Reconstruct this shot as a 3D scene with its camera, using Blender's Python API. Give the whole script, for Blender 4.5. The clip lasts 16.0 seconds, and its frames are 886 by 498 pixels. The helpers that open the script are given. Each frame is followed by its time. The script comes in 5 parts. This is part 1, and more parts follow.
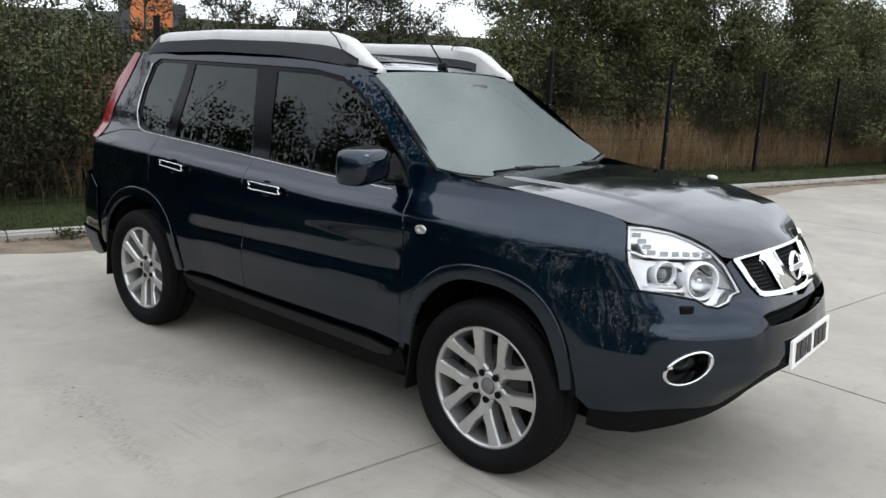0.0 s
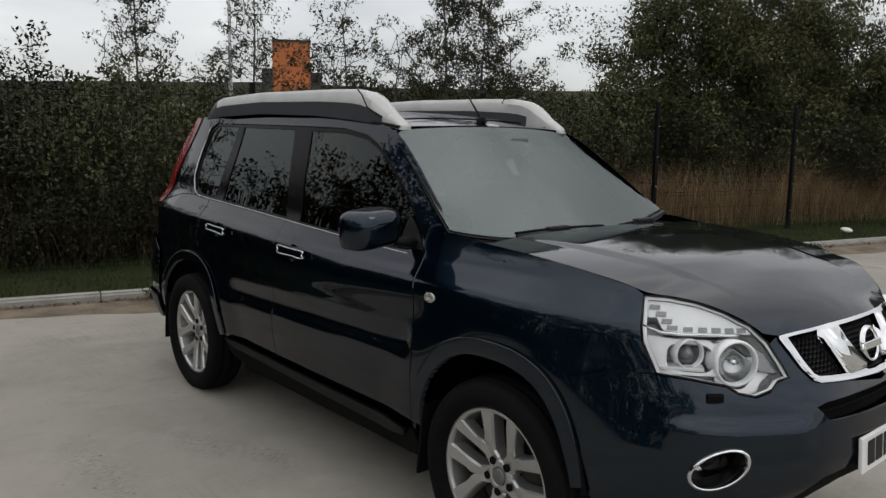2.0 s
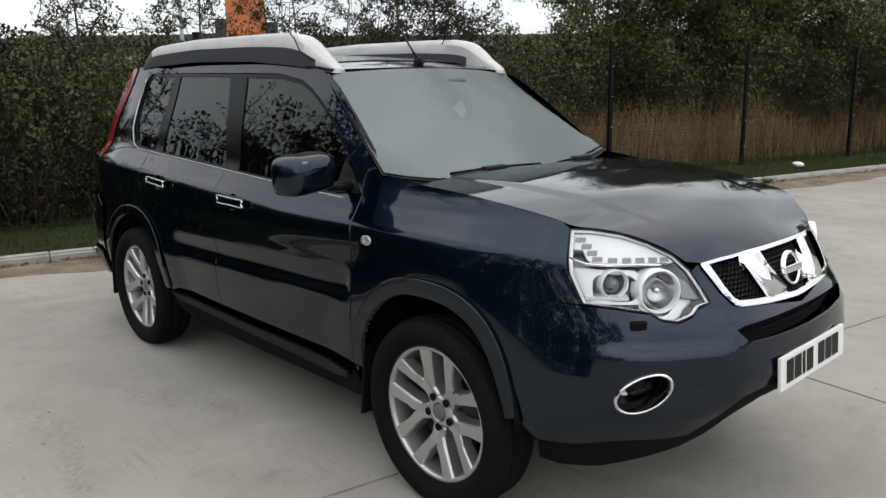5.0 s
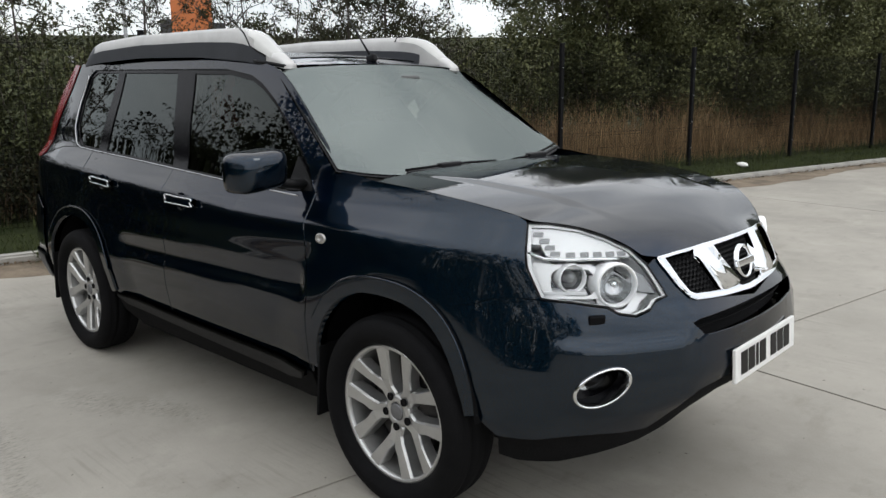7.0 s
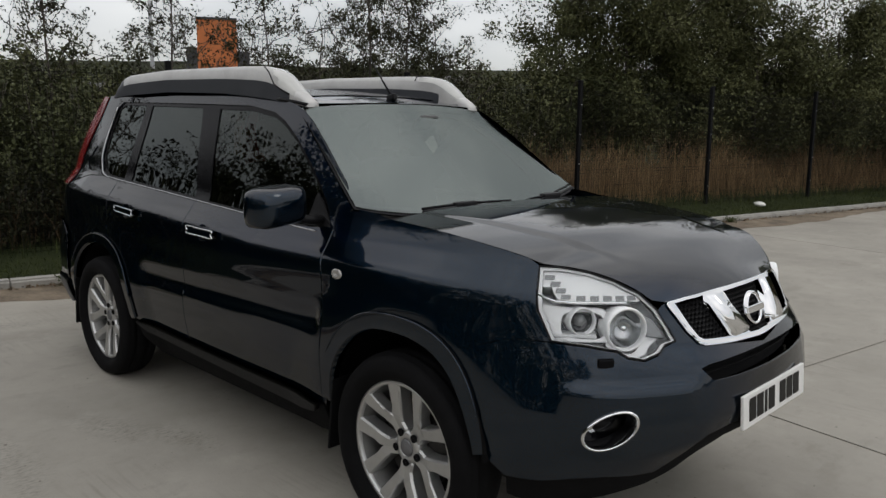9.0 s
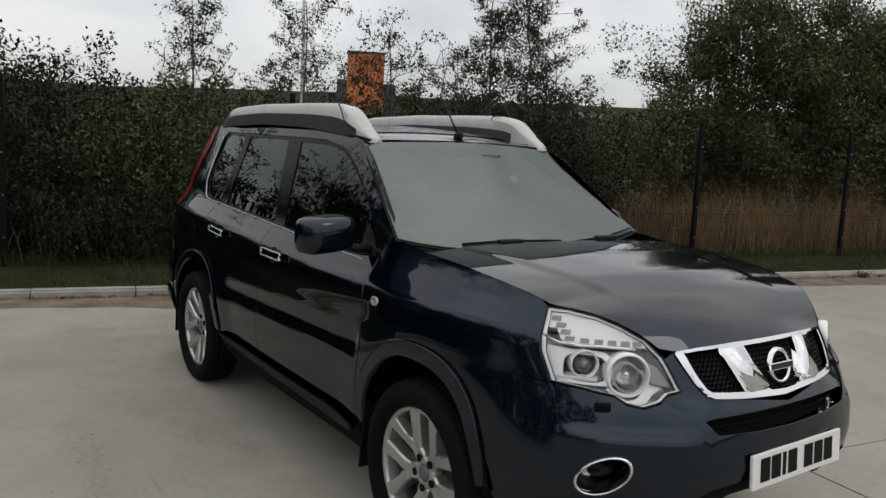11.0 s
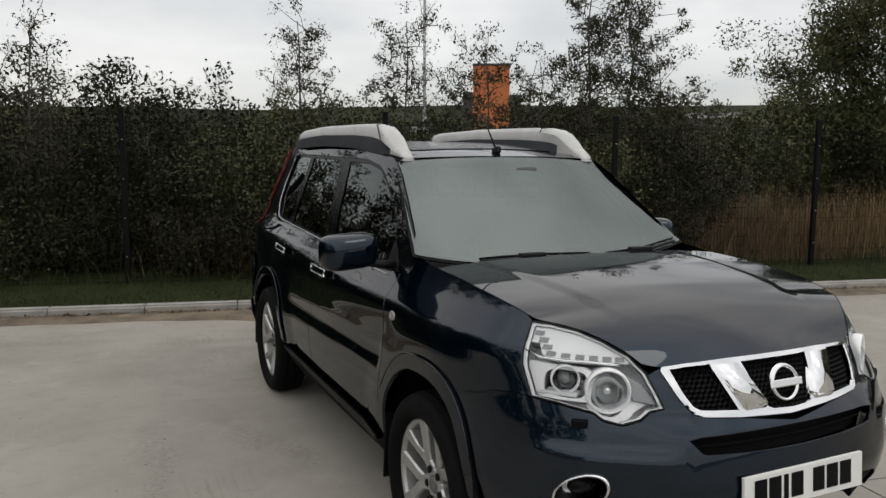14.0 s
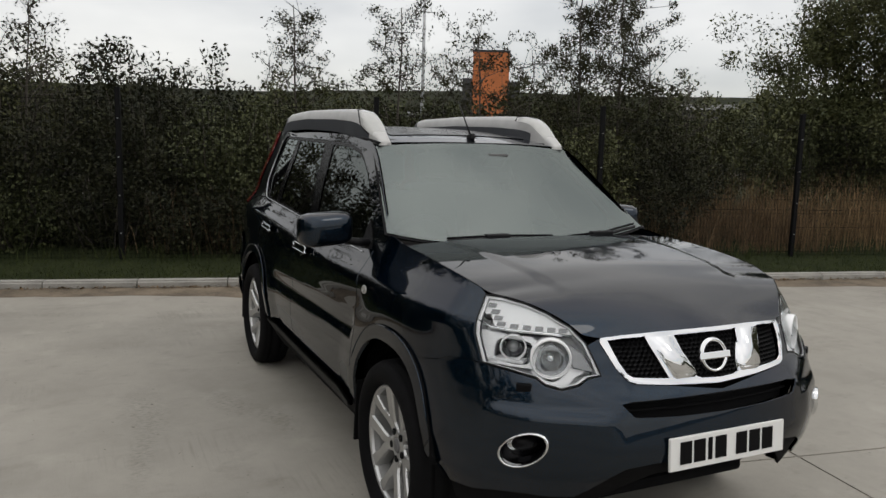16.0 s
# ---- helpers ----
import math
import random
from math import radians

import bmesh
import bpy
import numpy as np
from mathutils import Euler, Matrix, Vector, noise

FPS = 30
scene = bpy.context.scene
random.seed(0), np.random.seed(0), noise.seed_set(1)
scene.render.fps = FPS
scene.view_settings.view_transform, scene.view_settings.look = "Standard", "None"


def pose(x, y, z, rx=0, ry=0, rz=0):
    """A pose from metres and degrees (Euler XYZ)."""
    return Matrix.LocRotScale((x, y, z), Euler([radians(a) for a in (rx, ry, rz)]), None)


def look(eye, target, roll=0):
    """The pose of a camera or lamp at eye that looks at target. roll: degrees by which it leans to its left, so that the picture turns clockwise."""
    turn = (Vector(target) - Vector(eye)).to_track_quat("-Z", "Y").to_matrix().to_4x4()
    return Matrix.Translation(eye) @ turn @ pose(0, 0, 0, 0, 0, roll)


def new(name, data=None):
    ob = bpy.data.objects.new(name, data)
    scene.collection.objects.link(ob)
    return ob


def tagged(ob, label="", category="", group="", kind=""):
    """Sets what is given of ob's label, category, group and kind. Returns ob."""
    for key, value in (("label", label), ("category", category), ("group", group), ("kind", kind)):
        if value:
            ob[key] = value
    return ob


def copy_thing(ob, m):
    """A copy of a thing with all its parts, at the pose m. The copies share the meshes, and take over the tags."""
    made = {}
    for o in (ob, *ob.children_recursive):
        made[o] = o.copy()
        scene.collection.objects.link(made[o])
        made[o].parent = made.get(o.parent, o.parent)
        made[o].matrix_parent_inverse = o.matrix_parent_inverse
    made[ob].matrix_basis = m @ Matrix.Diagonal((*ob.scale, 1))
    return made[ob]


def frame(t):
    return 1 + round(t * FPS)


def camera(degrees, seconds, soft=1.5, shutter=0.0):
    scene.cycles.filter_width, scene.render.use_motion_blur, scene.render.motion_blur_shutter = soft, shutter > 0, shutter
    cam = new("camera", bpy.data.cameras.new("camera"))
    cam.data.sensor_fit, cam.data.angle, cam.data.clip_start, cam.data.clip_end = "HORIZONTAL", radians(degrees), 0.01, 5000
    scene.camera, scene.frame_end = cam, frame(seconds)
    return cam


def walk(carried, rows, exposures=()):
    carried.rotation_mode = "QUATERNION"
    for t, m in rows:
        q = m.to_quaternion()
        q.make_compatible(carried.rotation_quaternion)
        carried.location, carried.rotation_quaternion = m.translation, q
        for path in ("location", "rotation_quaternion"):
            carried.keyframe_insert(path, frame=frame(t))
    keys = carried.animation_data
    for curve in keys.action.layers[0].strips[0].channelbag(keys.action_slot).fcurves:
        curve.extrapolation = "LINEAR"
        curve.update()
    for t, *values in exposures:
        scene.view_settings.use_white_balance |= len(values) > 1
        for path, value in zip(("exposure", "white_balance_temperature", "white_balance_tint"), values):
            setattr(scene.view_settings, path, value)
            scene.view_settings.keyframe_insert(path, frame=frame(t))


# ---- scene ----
cam = camera(60.0, 16.0)
PATH = [
    (0, (1.728, -3.236, 1.541), (0.486, -1.724, 1.127), 2.8),
    (0.5, (1.81, -3.048, 1.516), (0.469, -1.599, 1.196), 3.4),
    (1, (1.833, -2.876, 1.525), (0.458, -1.456, 1.217), 2.1),
    (1.5, (1.832, -2.858, 1.536), (0.462, -1.438, 1.207), 0.6),
    (2, (1.864, -2.687, 1.552), (0.36, -1.399, 1.268), 0.9),
    (2.5, (1.906, -2.587, 1.539), (0.382, -1.324, 1.254), 0.6),
    (3, (1.948, -2.64, 1.55), (0.411, -1.407, 1.208), 0.3),
    (3.5, (1.937, -2.613, 1.534), (0.457, -1.328, 1.139), 0.4),
    (3.7, (1.942, -2.611, 1.539), (0.478, -1.309, 1.139), -0.0),
    (5.8, (1.96, -2.591, 1.48), (0.594, -1.202, 1.028), -1.5),
    (6, (1.949, -2.584, 1.468), (0.635, -1.157, 0.98), -1.9),
    (6.5, (1.935, -2.58, 1.473), (0.618, -1.15, 1.003), -1.5),
    (7, (1.928, -2.598, 1.498), (0.585, -1.174, 1.089), -0.6),
    (7.5, (1.927, -2.598, 1.5), (0.561, -1.187, 1.123), 0.1),
    (8, (1.936, -2.612, 1.503), (0.559, -1.209, 1.132), -0.1),
    (8.5, (1.943, -2.614, 1.513), (0.57, -1.204, 1.158), -0.0),
    (9, (1.966, -2.627, 1.54), (0.583, -1.221, 1.208), 0.6),
    (9.5, (2.02, -2.534, 1.559), (0.561, -1.198, 1.265), -1.0),
    (9.7, (2.039, -2.453, 1.564), (0.513, -1.186, 1.314), -0.8),
    (11.8, (2.446, -2.385, 1.583), (0.811, -1.266, 1.312), 2.3),
    (12, (2.466, -2.375, 1.59), (0.82, -1.276, 1.3), 1.6),
    (12.5, (2.519, -2.341, 1.603), (0.889, -1.22, 1.306), 3.2),
    (13, (2.514, -2.26, 1.615), (0.847, -1.186, 1.352), 0.4),
    (13.5, (2.513, -2.073, 1.61), (0.745, -1.175, 1.349), 1.4),
    (14, (2.593, -2.009, 1.613), (0.798, -1.158, 1.374), 0.3),
    (14.5, (2.763, -2.024, 1.602), (0.985, -1.158, 1.308), -1.0),
    (15, (2.842, -1.994, 1.613), (1.071, -1.107, 1.336), 0.3),
    (15.5, (2.841, -1.987, 1.611), (1.061, -1.113, 1.35), 1.5),
    (16, (2.852, -1.995, 1.614), (1.066, -1.139, 1.339), 1.6),
]
EXPOSURES = [(0.0, -0.03, 6350, 10), (0.5, -0.53, 6450, 10), (1.0, -1.12, 6600, 10), (2.0, -1.0, 6700, 10), (3.0, -0.92, 6750, 10), (3.7, -0.8, 6700, 10), (5.8, -0.27, 6500, 9), (6.5, -0.31, 6500, 9), (7.0, -0.38, 6550, 9),
             (7.5, -0.6, 6600, 10), (8.0, -0.9, 6650, 10), (9.0, -1.0, 6700, 10), (9.7, -1.17, 6700, 10), (12.0, -0.89, 6800, 10), (14.0, -0.93, 6850, 10), (16.0, -0.94, 6850, 10)]
walk(cam, [(t, look(eye, target, roll)) for t, eye, target, roll in PATH], EXPOSURES)

# ---- light ----
world = bpy.data.worlds.new("overcast")
scene.world = world
world.use_nodes = True
wn = world.node_tree
wn.nodes.clear()
w_out = wn.nodes.new("ShaderNodeOutputWorld")
w_sky = wn.nodes.new("ShaderNodeTexSky")
w_sky.sky_type, w_sky.sun_disc = "NISHITA", False
w_sky.sun_elevation, w_sky.sun_rotation = radians(38), radians(120)
w_bg = wn.nodes.new("ShaderNodeBackground")
w_bg.inputs["Strength"].default_value = 0.035
wn.links.new(w_sky.outputs[0], w_bg.inputs["Color"])
w_co = wn.nodes.new("ShaderNodeTexCoord")
w_map = wn.nodes.new("ShaderNodeMapping")
w_map.inputs["Scale"].default_value = (1.6, 1.6, 5.0)
wn.links.new(w_co.outputs["Generated"], w_map.inputs["Vector"])
w_no = wn.nodes.new("ShaderNodeTexNoise")
w_no.inputs["Scale"].default_value, w_no.inputs["Detail"].default_value = 1.7, 5.0
wn.links.new(w_map.outputs[0], w_no.inputs["Vector"])
w_ra = wn.nodes.new("ShaderNodeValToRGB")
w_ra.color_ramp.elements[0].position, w_ra.color_ramp.elements[0].color = 0.3, (0.60, 0.62, 0.655, 1)
w_ra.color_ramp.elements[1].position, w_ra.color_ramp.elements[1].color = 0.68, (0.965, 0.972, 0.985, 1)
wn.links.new(w_no.outputs["Fac"], w_ra.inputs["Fac"])
w_sep = wn.nodes.new("ShaderNodeSeparateXYZ")
wn.links.new(w_co.outputs["Generated"], w_sep.inputs[0])
w_ma = wn.nodes.new("ShaderNodeMath")
w_ma.operation, w_ma.use_clamp = "MULTIPLY_ADD", False
w_ma.inputs[1].default_value, w_ma.inputs[2].default_value = 1.25, 1.45
wn.links.new(w_sep.outputs["Z"], w_ma.inputs[0])
w_bg2 = wn.nodes.new("ShaderNodeBackground")
wn.links.new(w_ra.outputs["Color"], w_bg2.inputs["Color"])
wn.links.new(w_ma.outputs[0], w_bg2.inputs["Strength"])
w_add = wn.nodes.new("ShaderNodeAddShader")
wn.links.new(w_bg.outputs[0], w_add.inputs[0])
wn.links.new(w_bg2.outputs[0], w_add.inputs[1])
wn.links.new(w_add.outputs[0], w_out.inputs["Surface"])

sun = new("sun", bpy.data.lights.new("sun", "SUN"))
sun.data.energy, sun.data.angle, sun.data.color = 0.5, radians(20), (1.0, 0.96, 0.9)
sun.matrix_world = look((6, 8, 12), (0, 0, 0))


# ---- materials ----
def material(name, color, rough=0.5, metal=0.0, var=0.0, scale=8.0, bump=0.0, bump_scale=60.0, color2=None, coat=0.0, spec=0.5, island=False):
    """A surface with grain at two scales."""
    m = bpy.data.materials.new(name)
    m.use_nodes = True
    nt = m.node_tree
    p = nt.nodes["Principled BSDF"]
    p.inputs["Roughness"].default_value, p.inputs["Metallic"].default_value = rough, metal
    p.inputs["Coat Weight"].default_value, p.inputs["Specular IOR Level"].default_value = coat, spec
    p.inputs["Coat Roughness"].default_value = 0.03
    p.inputs["Base Color"].default_value = (*color, 1)
    if not (var or bump or color2 or island):
        return m
    co = nt.nodes.new("ShaderNodeTexCoord")
    if var or color2 or island:
        n1, n2 = nt.nodes.new("ShaderNodeTexNoise"), nt.nodes.new("ShaderNodeTexNoise")
        n1.inputs["Scale"].default_value, n1.inputs["Detail"].default_value = scale, 6
        n2.inputs["Scale"].default_value, n2.inputs["Detail"].default_value = scale * 9, 3
        nt.links.new(co.outputs["Object"], n1.inputs["Vector"])
        nt.links.new(co.outputs["Object"], n2.inputs["Vector"])
        mx = nt.nodes.new("ShaderNodeMath")
        mx.operation = "MULTIPLY_ADD"
        mx.inputs[1].default_value = 0.35
        nt.links.new(n2.outputs["Fac"], mx.inputs[0])
        nt.links.new(n1.outputs["Fac"], mx.inputs[2])
        src, lo, hi = mx.outputs[0], 0.38, 0.95
        if island:
            g = nt.nodes.new("ShaderNodeNewGeometry")
            n1.inputs["Scale"].default_value, n1.inputs["Detail"].default_value = 2.4, 2
            clump = nt.nodes.new("ShaderNodeMath")
            clump.operation = "MULTIPLY_ADD"
            clump.inputs[1].default_value = 0.45
            nt.links.new(g.outputs["Random Per Island"], clump.inputs[0])
            nt.links.new(n1.outputs["Fac"], clump.inputs[2])
            src, lo, hi = clump.outputs[0], 0.36, 1.12
        r = nt.nodes.new("ShaderNodeValToRGB")
        c2 = color2 or tuple(c * (1 + var) for c in color)
        c1 = color if color2 else tuple(c * (1 - var) for c in color)
        r.color_ramp.elements[0].position, r.color_ramp.elements[0].color = lo, (*c1, 1)
        r.color_ramp.elements[1].position, r.color_ramp.elements[1].color = hi, (*c2, 1)
        nt.links.new(src, r.inputs["Fac"])
        nt.links.new(r.outputs["Color"], p.inputs["Base Color"])
    if bump:
        n3 = nt.nodes.new("ShaderNodeTexNoise")
        n3.inputs["Scale"].default_value, n3.inputs["Detail"].default_value = bump_scale, 4
        nt.links.new(co.outputs["Object"], n3.inputs["Vector"])
        b = nt.nodes.new("ShaderNodeBump")
        b.inputs["Strength"].default_value, b.inputs["Distance"].default_value = bump, 0.01
        nt.links.new(n3.outputs["Fac"], b.inputs["Height"])
        nt.links.new(b.outputs[0], p.inputs["Normal"])
    return m


def glass_material(name, tint, rough=0.0, ior=1.55, gloss=(0.93, 1.0, 0.97)):
    m = bpy.data.materials.new(name)
    m.use_nodes = True
    nt = m.node_tree
    nt.nodes.clear()
    out, mix = nt.nodes.new("ShaderNodeOutputMaterial"), nt.nodes.new("ShaderNodeMixShader")
    tr, gl, fr = nt.nodes.new("ShaderNodeBsdfTransparent"), nt.nodes.new("ShaderNodeBsdfGlossy"), nt.nodes.new("ShaderNodeFresnel")
    tr.inputs["Color"].default_value = (*tint, 1)
    gl.inputs["Roughness"].default_value, gl.inputs["Color"].default_value = rough, (*gloss, 1)
    fr.inputs["IOR"].default_value = ior
    nt.links.new(fr.outputs[0], mix.inputs[0])
    nt.links.new(tr.outputs[0], mix.inputs[1])
    nt.links.new(gl.outputs[0], mix.inputs[2])
    nt.links.new(mix.outputs[0], out.inputs["Surface"])
    return m


def paint_material():
    """Dark blue metallic paint: fine flake under a clear coat."""
    m = material("blue_paint", (0.006, 0.014, 0.032), 0.30, 0.9, coat=1.0, spec=0.05)
    nt, p = m.node_tree, m.node_tree.nodes["Principled BSDF"]
    co, v = nt.nodes.new("ShaderNodeTexCoord"), nt.nodes.new("ShaderNodeTexVoronoi")
    v.inputs["Scale"].default_value = 900
    nt.links.new(co.outputs["Object"], v.inputs["Vector"])
    r = nt.nodes.new("ShaderNodeValToRGB")
    r.color_ramp.elements[0].color, r.color_ramp.elements[1].color = (0.0016, 0.0074, 0.0152, 1), (0.0036, 0.0164, 0.0335, 1)
    nt.links.new(v.outputs["Color"], r.inputs["Fac"])
    nt.links.new(r.outputs["Color"], p.inputs["Base Color"])
    p.inputs["Coat IOR"].default_value = 1.48
    p.inputs["Specular Tint"].default_value = (0.14, 0.19, 0.25, 1)
    d = nt.nodes.new("ShaderNodeTexNoise")
    d.inputs["Scale"].default_value, d.inputs["Detail"].default_value = 5, 6
    nt.links.new(co.outputs["Object"], d.inputs["Vector"])
    q = nt.nodes.new("ShaderNodeMapRange")
    q.inputs["From Min"].default_value, q.inputs["From Max"].default_value = 0.35, 0.75
    q.inputs["To Min"].default_value, q.inputs["To Max"].default_value = 0.006, 0.022
    nt.links.new(d.outputs["Fac"], q.inputs["Value"])
    nt.links.new(q.outputs["Result"], p.inputs["Coat Roughness"])
    return m


SCUFFS = ((-1.75, -1.68, 4, 0.55, 0.17), (-1.15, -1.74, -8, 0.55, 0.08), (-1.75, -1.18, 20, 0.40, 0.16), (-1.40, -0.98, 10, 0.32, 0.12), (-4.2, -1.0, 76, 0.7, 0.12), (-4.7, -2.4, 76, 0.9, 0.14))


def concrete_material():
    m = material("concrete", (0.40, 0.375, 0.335), 0.8, spec=0.3)
    nt, p = m.node_tree, m.node_tree.nodes["Principled BSDF"]
    co = nt.nodes.new("ShaderNodeTexCoord")

    def noise_tex(scale, detail, stretch=None, rough=0.6):
        n = nt.nodes.new("ShaderNodeTexNoise")
        n.inputs["Scale"].default_value, n.inputs["Detail"].default_value, n.inputs["Roughness"].default_value = scale, detail, rough
        src = co.outputs["Object"]
        if stretch:
            mp = nt.nodes.new("ShaderNodeMapping")
            mp.inputs["Rotation"].default_value, mp.inputs["Scale"].default_value = (0, 0, radians(10)), stretch
            nt.links.new(src, mp.inputs["Vector"])
            src = mp.outputs[0]
        nt.links.new(src, n.inputs["Vector"])
        return n.outputs["Fac"]

    def mixed(a, b, fac, mode="MIX"):
        x = nt.nodes.new("ShaderNodeMix")
        x.data_type, x.blend_type = "RGBA", mode
        nt.links.new(fac, x.inputs["Factor"])
        for slot, c in ((6, a), (7, b)):
            if isinstance(c, tuple):
                x.inputs[slot].default_value = (*c, 1)
            else:
                nt.links.new(c, x.inputs[slot])
        return x.outputs[2]

    def ramp(fac, lo, hi):
        r = nt.nodes.new("ShaderNodeMapRange")
        r.inputs["From Min"].default_value, r.inputs["From Max"].default_value = lo, hi
        nt.links.new(fac, r.inputs["Value"])
        return r.outputs["Result"]

    col = mixed((0.249, 0.234, 0.204), (0.361, 0.339, 0.298), ramp(noise_tex(0.7, 8, None, 0.68), 0.32, 0.68))
    col = mixed(col, (0.224, 0.211, 0.182), ramp(noise_tex(7.0, 5, (1, 0.6, 1), 0.7), 0.55, 0.85))
    col = mixed(col, (0.207, 0.190, 0.160), ramp(noise_tex(1.3, 8, (1, 0.45, 1), 0.7), 0.56, 0.78))
    col = mixed(col, (0.386, 0.365, 0.322), ramp(noise_tex(2.6, 7), 0.58, 0.85))
    streak = noise_tex(1.0, 5, (2.2, 38, 1), 0.7)
    patch = noise_tex(0.55, 4)

    def both_of(a, b):
        x = nt.nodes.new("ShaderNodeMath")
        x.operation = "MULTIPLY"
        nt.links.new(a, x.inputs[0])
        nt.links.new(b, x.inputs[1])
        return x.outputs[0]

    def spot(x, y, turn, long, wide):
        """One at the middle of a scuffed oval, nothing outside it."""
        mp = nt.nodes.new("ShaderNodeMapping")
        mp.vector_type = "TEXTURE"
        mp.inputs["Location"].default_value = (x, y, 0)
        mp.inputs["Rotation"].default_value, mp.inputs["Scale"].default_value = (0, 0, radians(turn)), (long, wide, 1)
        nt.links.new(co.outputs["Object"], mp.inputs["Vector"])
        ln = nt.nodes.new("ShaderNodeVectorMath")
        ln.operation = "LENGTH"
        nt.links.new(mp.outputs[0], ln.inputs[0])
        return ramp(ln.outputs["Value"], 1.0, 0.3)

    col = mixed(col, (0.168, 0.158, 0.136), both_of(ramp(streak, 0.5, 0.72), ramp(patch, 0.5, 0.68)))
    scuff = noise_tex(1.0, 6, (70, 24, 1), 0.75)
    for at_spot in SCUFFS:
        col = mixed(col, (0.168, 0.160, 0.140), both_of(ramp(scuff, 0.46, 0.68), spot(*at_spot)))
    crumbs = noise_tex(26, 3, None, 0.5)
    col = mixed(col, (0.112, 0.101, 0.083), ramp(crumbs, 0.71, 0.76))
    fine = noise_tex(90, 4)
    col = mixed(col, (0.202, 0.187, 0.163), ramp(fine, 0.62, 0.85))
    nt.links.new(col, p.inputs["Base Color"])
    brush = noise_tex(1.0, 3, (3, 110, 3))
    h = nt.nodes.new("ShaderNodeMath")
    h.operation = "MULTIPLY_ADD"
    h.inputs[1].default_value = 0.5
    nt.links.new(brush, h.inputs[0])
    nt.links.new(fine, h.inputs[2])
    b = nt.nodes.new("ShaderNodeBump")
    b.inputs["Strength"].default_value, b.inputs["Distance"].default_value = 0.35, 0.004
    nt.links.new(h.outputs[0], b.inputs["Height"])
    nt.links.new(b.outputs[0], p.inputs["Normal"])
    return m


PAINT = paint_material()
CONCRETE = concrete_material()
KERB = material("kerb_concrete", (0.30, 0.29, 0.265), 0.85, var=0.25, scale=5, bump=0.4, bump_scale=80)
EARTH = material("earth", (0.06, 0.05, 0.035), 0.95, var=0.4, scale=3, bump=0.6, bump_scale=25)
SILT = material("silt", (0.055, 0.041, 0.028), 0.95, scale=3.2, bump=0.6, bump_scale=50, color2=(0.24, 0.19, 0.135))
TURF = material("turf", (0.012, 0.018, 0.007), 0.95, scale=3, bump=0.8, bump_scale=60, color2=(0.03, 0.036, 0.014), spec=0.1)
BLADE = material("grass_blade", (0.016, 0.026, 0.007), 0.8, island=True, color2=(0.060, 0.070, 0.022), spec=0.15)
STRAW = material("dry_grass", (0.055, 0.037, 0.019), 0.85, island=True, color2=(0.29, 0.195, 0.105), spec=0.15)
STRAW_DARK = material("dead_stalk", (0.026, 0.018, 0.011), 0.85, island=True, color2=(0.21, 0.142, 0.084), spec=0.15)
LEAF = material("leaf", (0.022, 0.028, 0.011), 0.65, island=True, color2=(0.078, 0.086, 0.034), spec=0.2)
LEAF_OLIVE = material("olive_leaf", (0.042, 0.047, 0.020), 0.65, island=True, color2=(0.105, 0.11, 0.045), spec=0.2)
LEAF_DARK = material("bramble_leaf", (0.006, 0.009, 0.004), 0.7, island=True, color2=(0.034, 0.034, 0.014), spec=0.2)
LEAF_RED = material("russet_leaf", (0.040, 0.019, 0.011), 0.75, island=True, color2=(0.15, 0.072, 0.040), spec=0.15)
LEAF_BIRCH = material("birch_leaf", (0.014, 0.017, 0.007), 0.65, island=True, color2=(0.05, 0.05, 0.02), spec=0.2)
BARK = material("bark", (0.07, 0.06, 0.05), 0.9, var=0.4, scale=12, bump=0.5, bump_scale=40)
FENCE = material("black_coating", (0.004, 0.004, 0.0045), 0.6, var=0.3, scale=30, spec=0.12)
STEEL = material("galvanised", (0.42, 0.43, 0.44), 0.5, 0.6, var=0.15, scale=8)
BRICK = material("orange_cladding", (0.52, 0.16, 0.05), 0.7, var=0.2, scale=0.7)
DARKCLAD = material("dark_cladding", (0.05, 0.05, 0.055), 0.7, var=0.2, scale=0.6)
ROOFGREY = material("roof_sheet", (0.10, 0.10, 0.105), 0.6, var=0.15, scale=0.5)
HILL = material("moor", (0.012, 0.015, 0.008), 1.0, scale=0.012, color2=(0.032, 0.035, 0.019), spec=0.05)
LITTER = material("paper", (0.75, 0.74, 0.70), 0.8, var=0.1)
BLACK = material("black_plastic", (0.008, 0.008, 0.009), 0.5, var=0.3, scale=40, bump=0.15, bump_scale=400, spec=0.2)
GLOSSBLACK = material("gloss_black", (0.004, 0.004, 0.005), 0.2, spec=0.10)
RUBBER = material("rubber", (0.0055, 0.0055, 0.006), 0.8, var=0.25, scale=20, bump=0.2, bump_scale=120, spec=0.1)
ALLOY = material("alloy", (0.52, 0.52, 0.515), 0.34, 0.85, var=0.06, scale=20)
DISC = material("brake_steel", (0.045, 0.042, 0.040), 0.5, 0.6, var=0.3, scale=30)
BARREL = material("rim_barrel", (0.22, 0.22, 0.215), 0.45, 0.8, var=0.15, scale=20)
CAPGREY = material("cap_grey", (0.16, 0.16, 0.165), 0.45, 0.4, var=0.1, scale=60)
CHROME = material("chrome", (0.82, 0.83, 0.84), 0.06, 1.0)
SATIN = material("satin_silver", (0.50, 0.495, 0.485), 0.42, 0.35, var=0.12, scale=9)
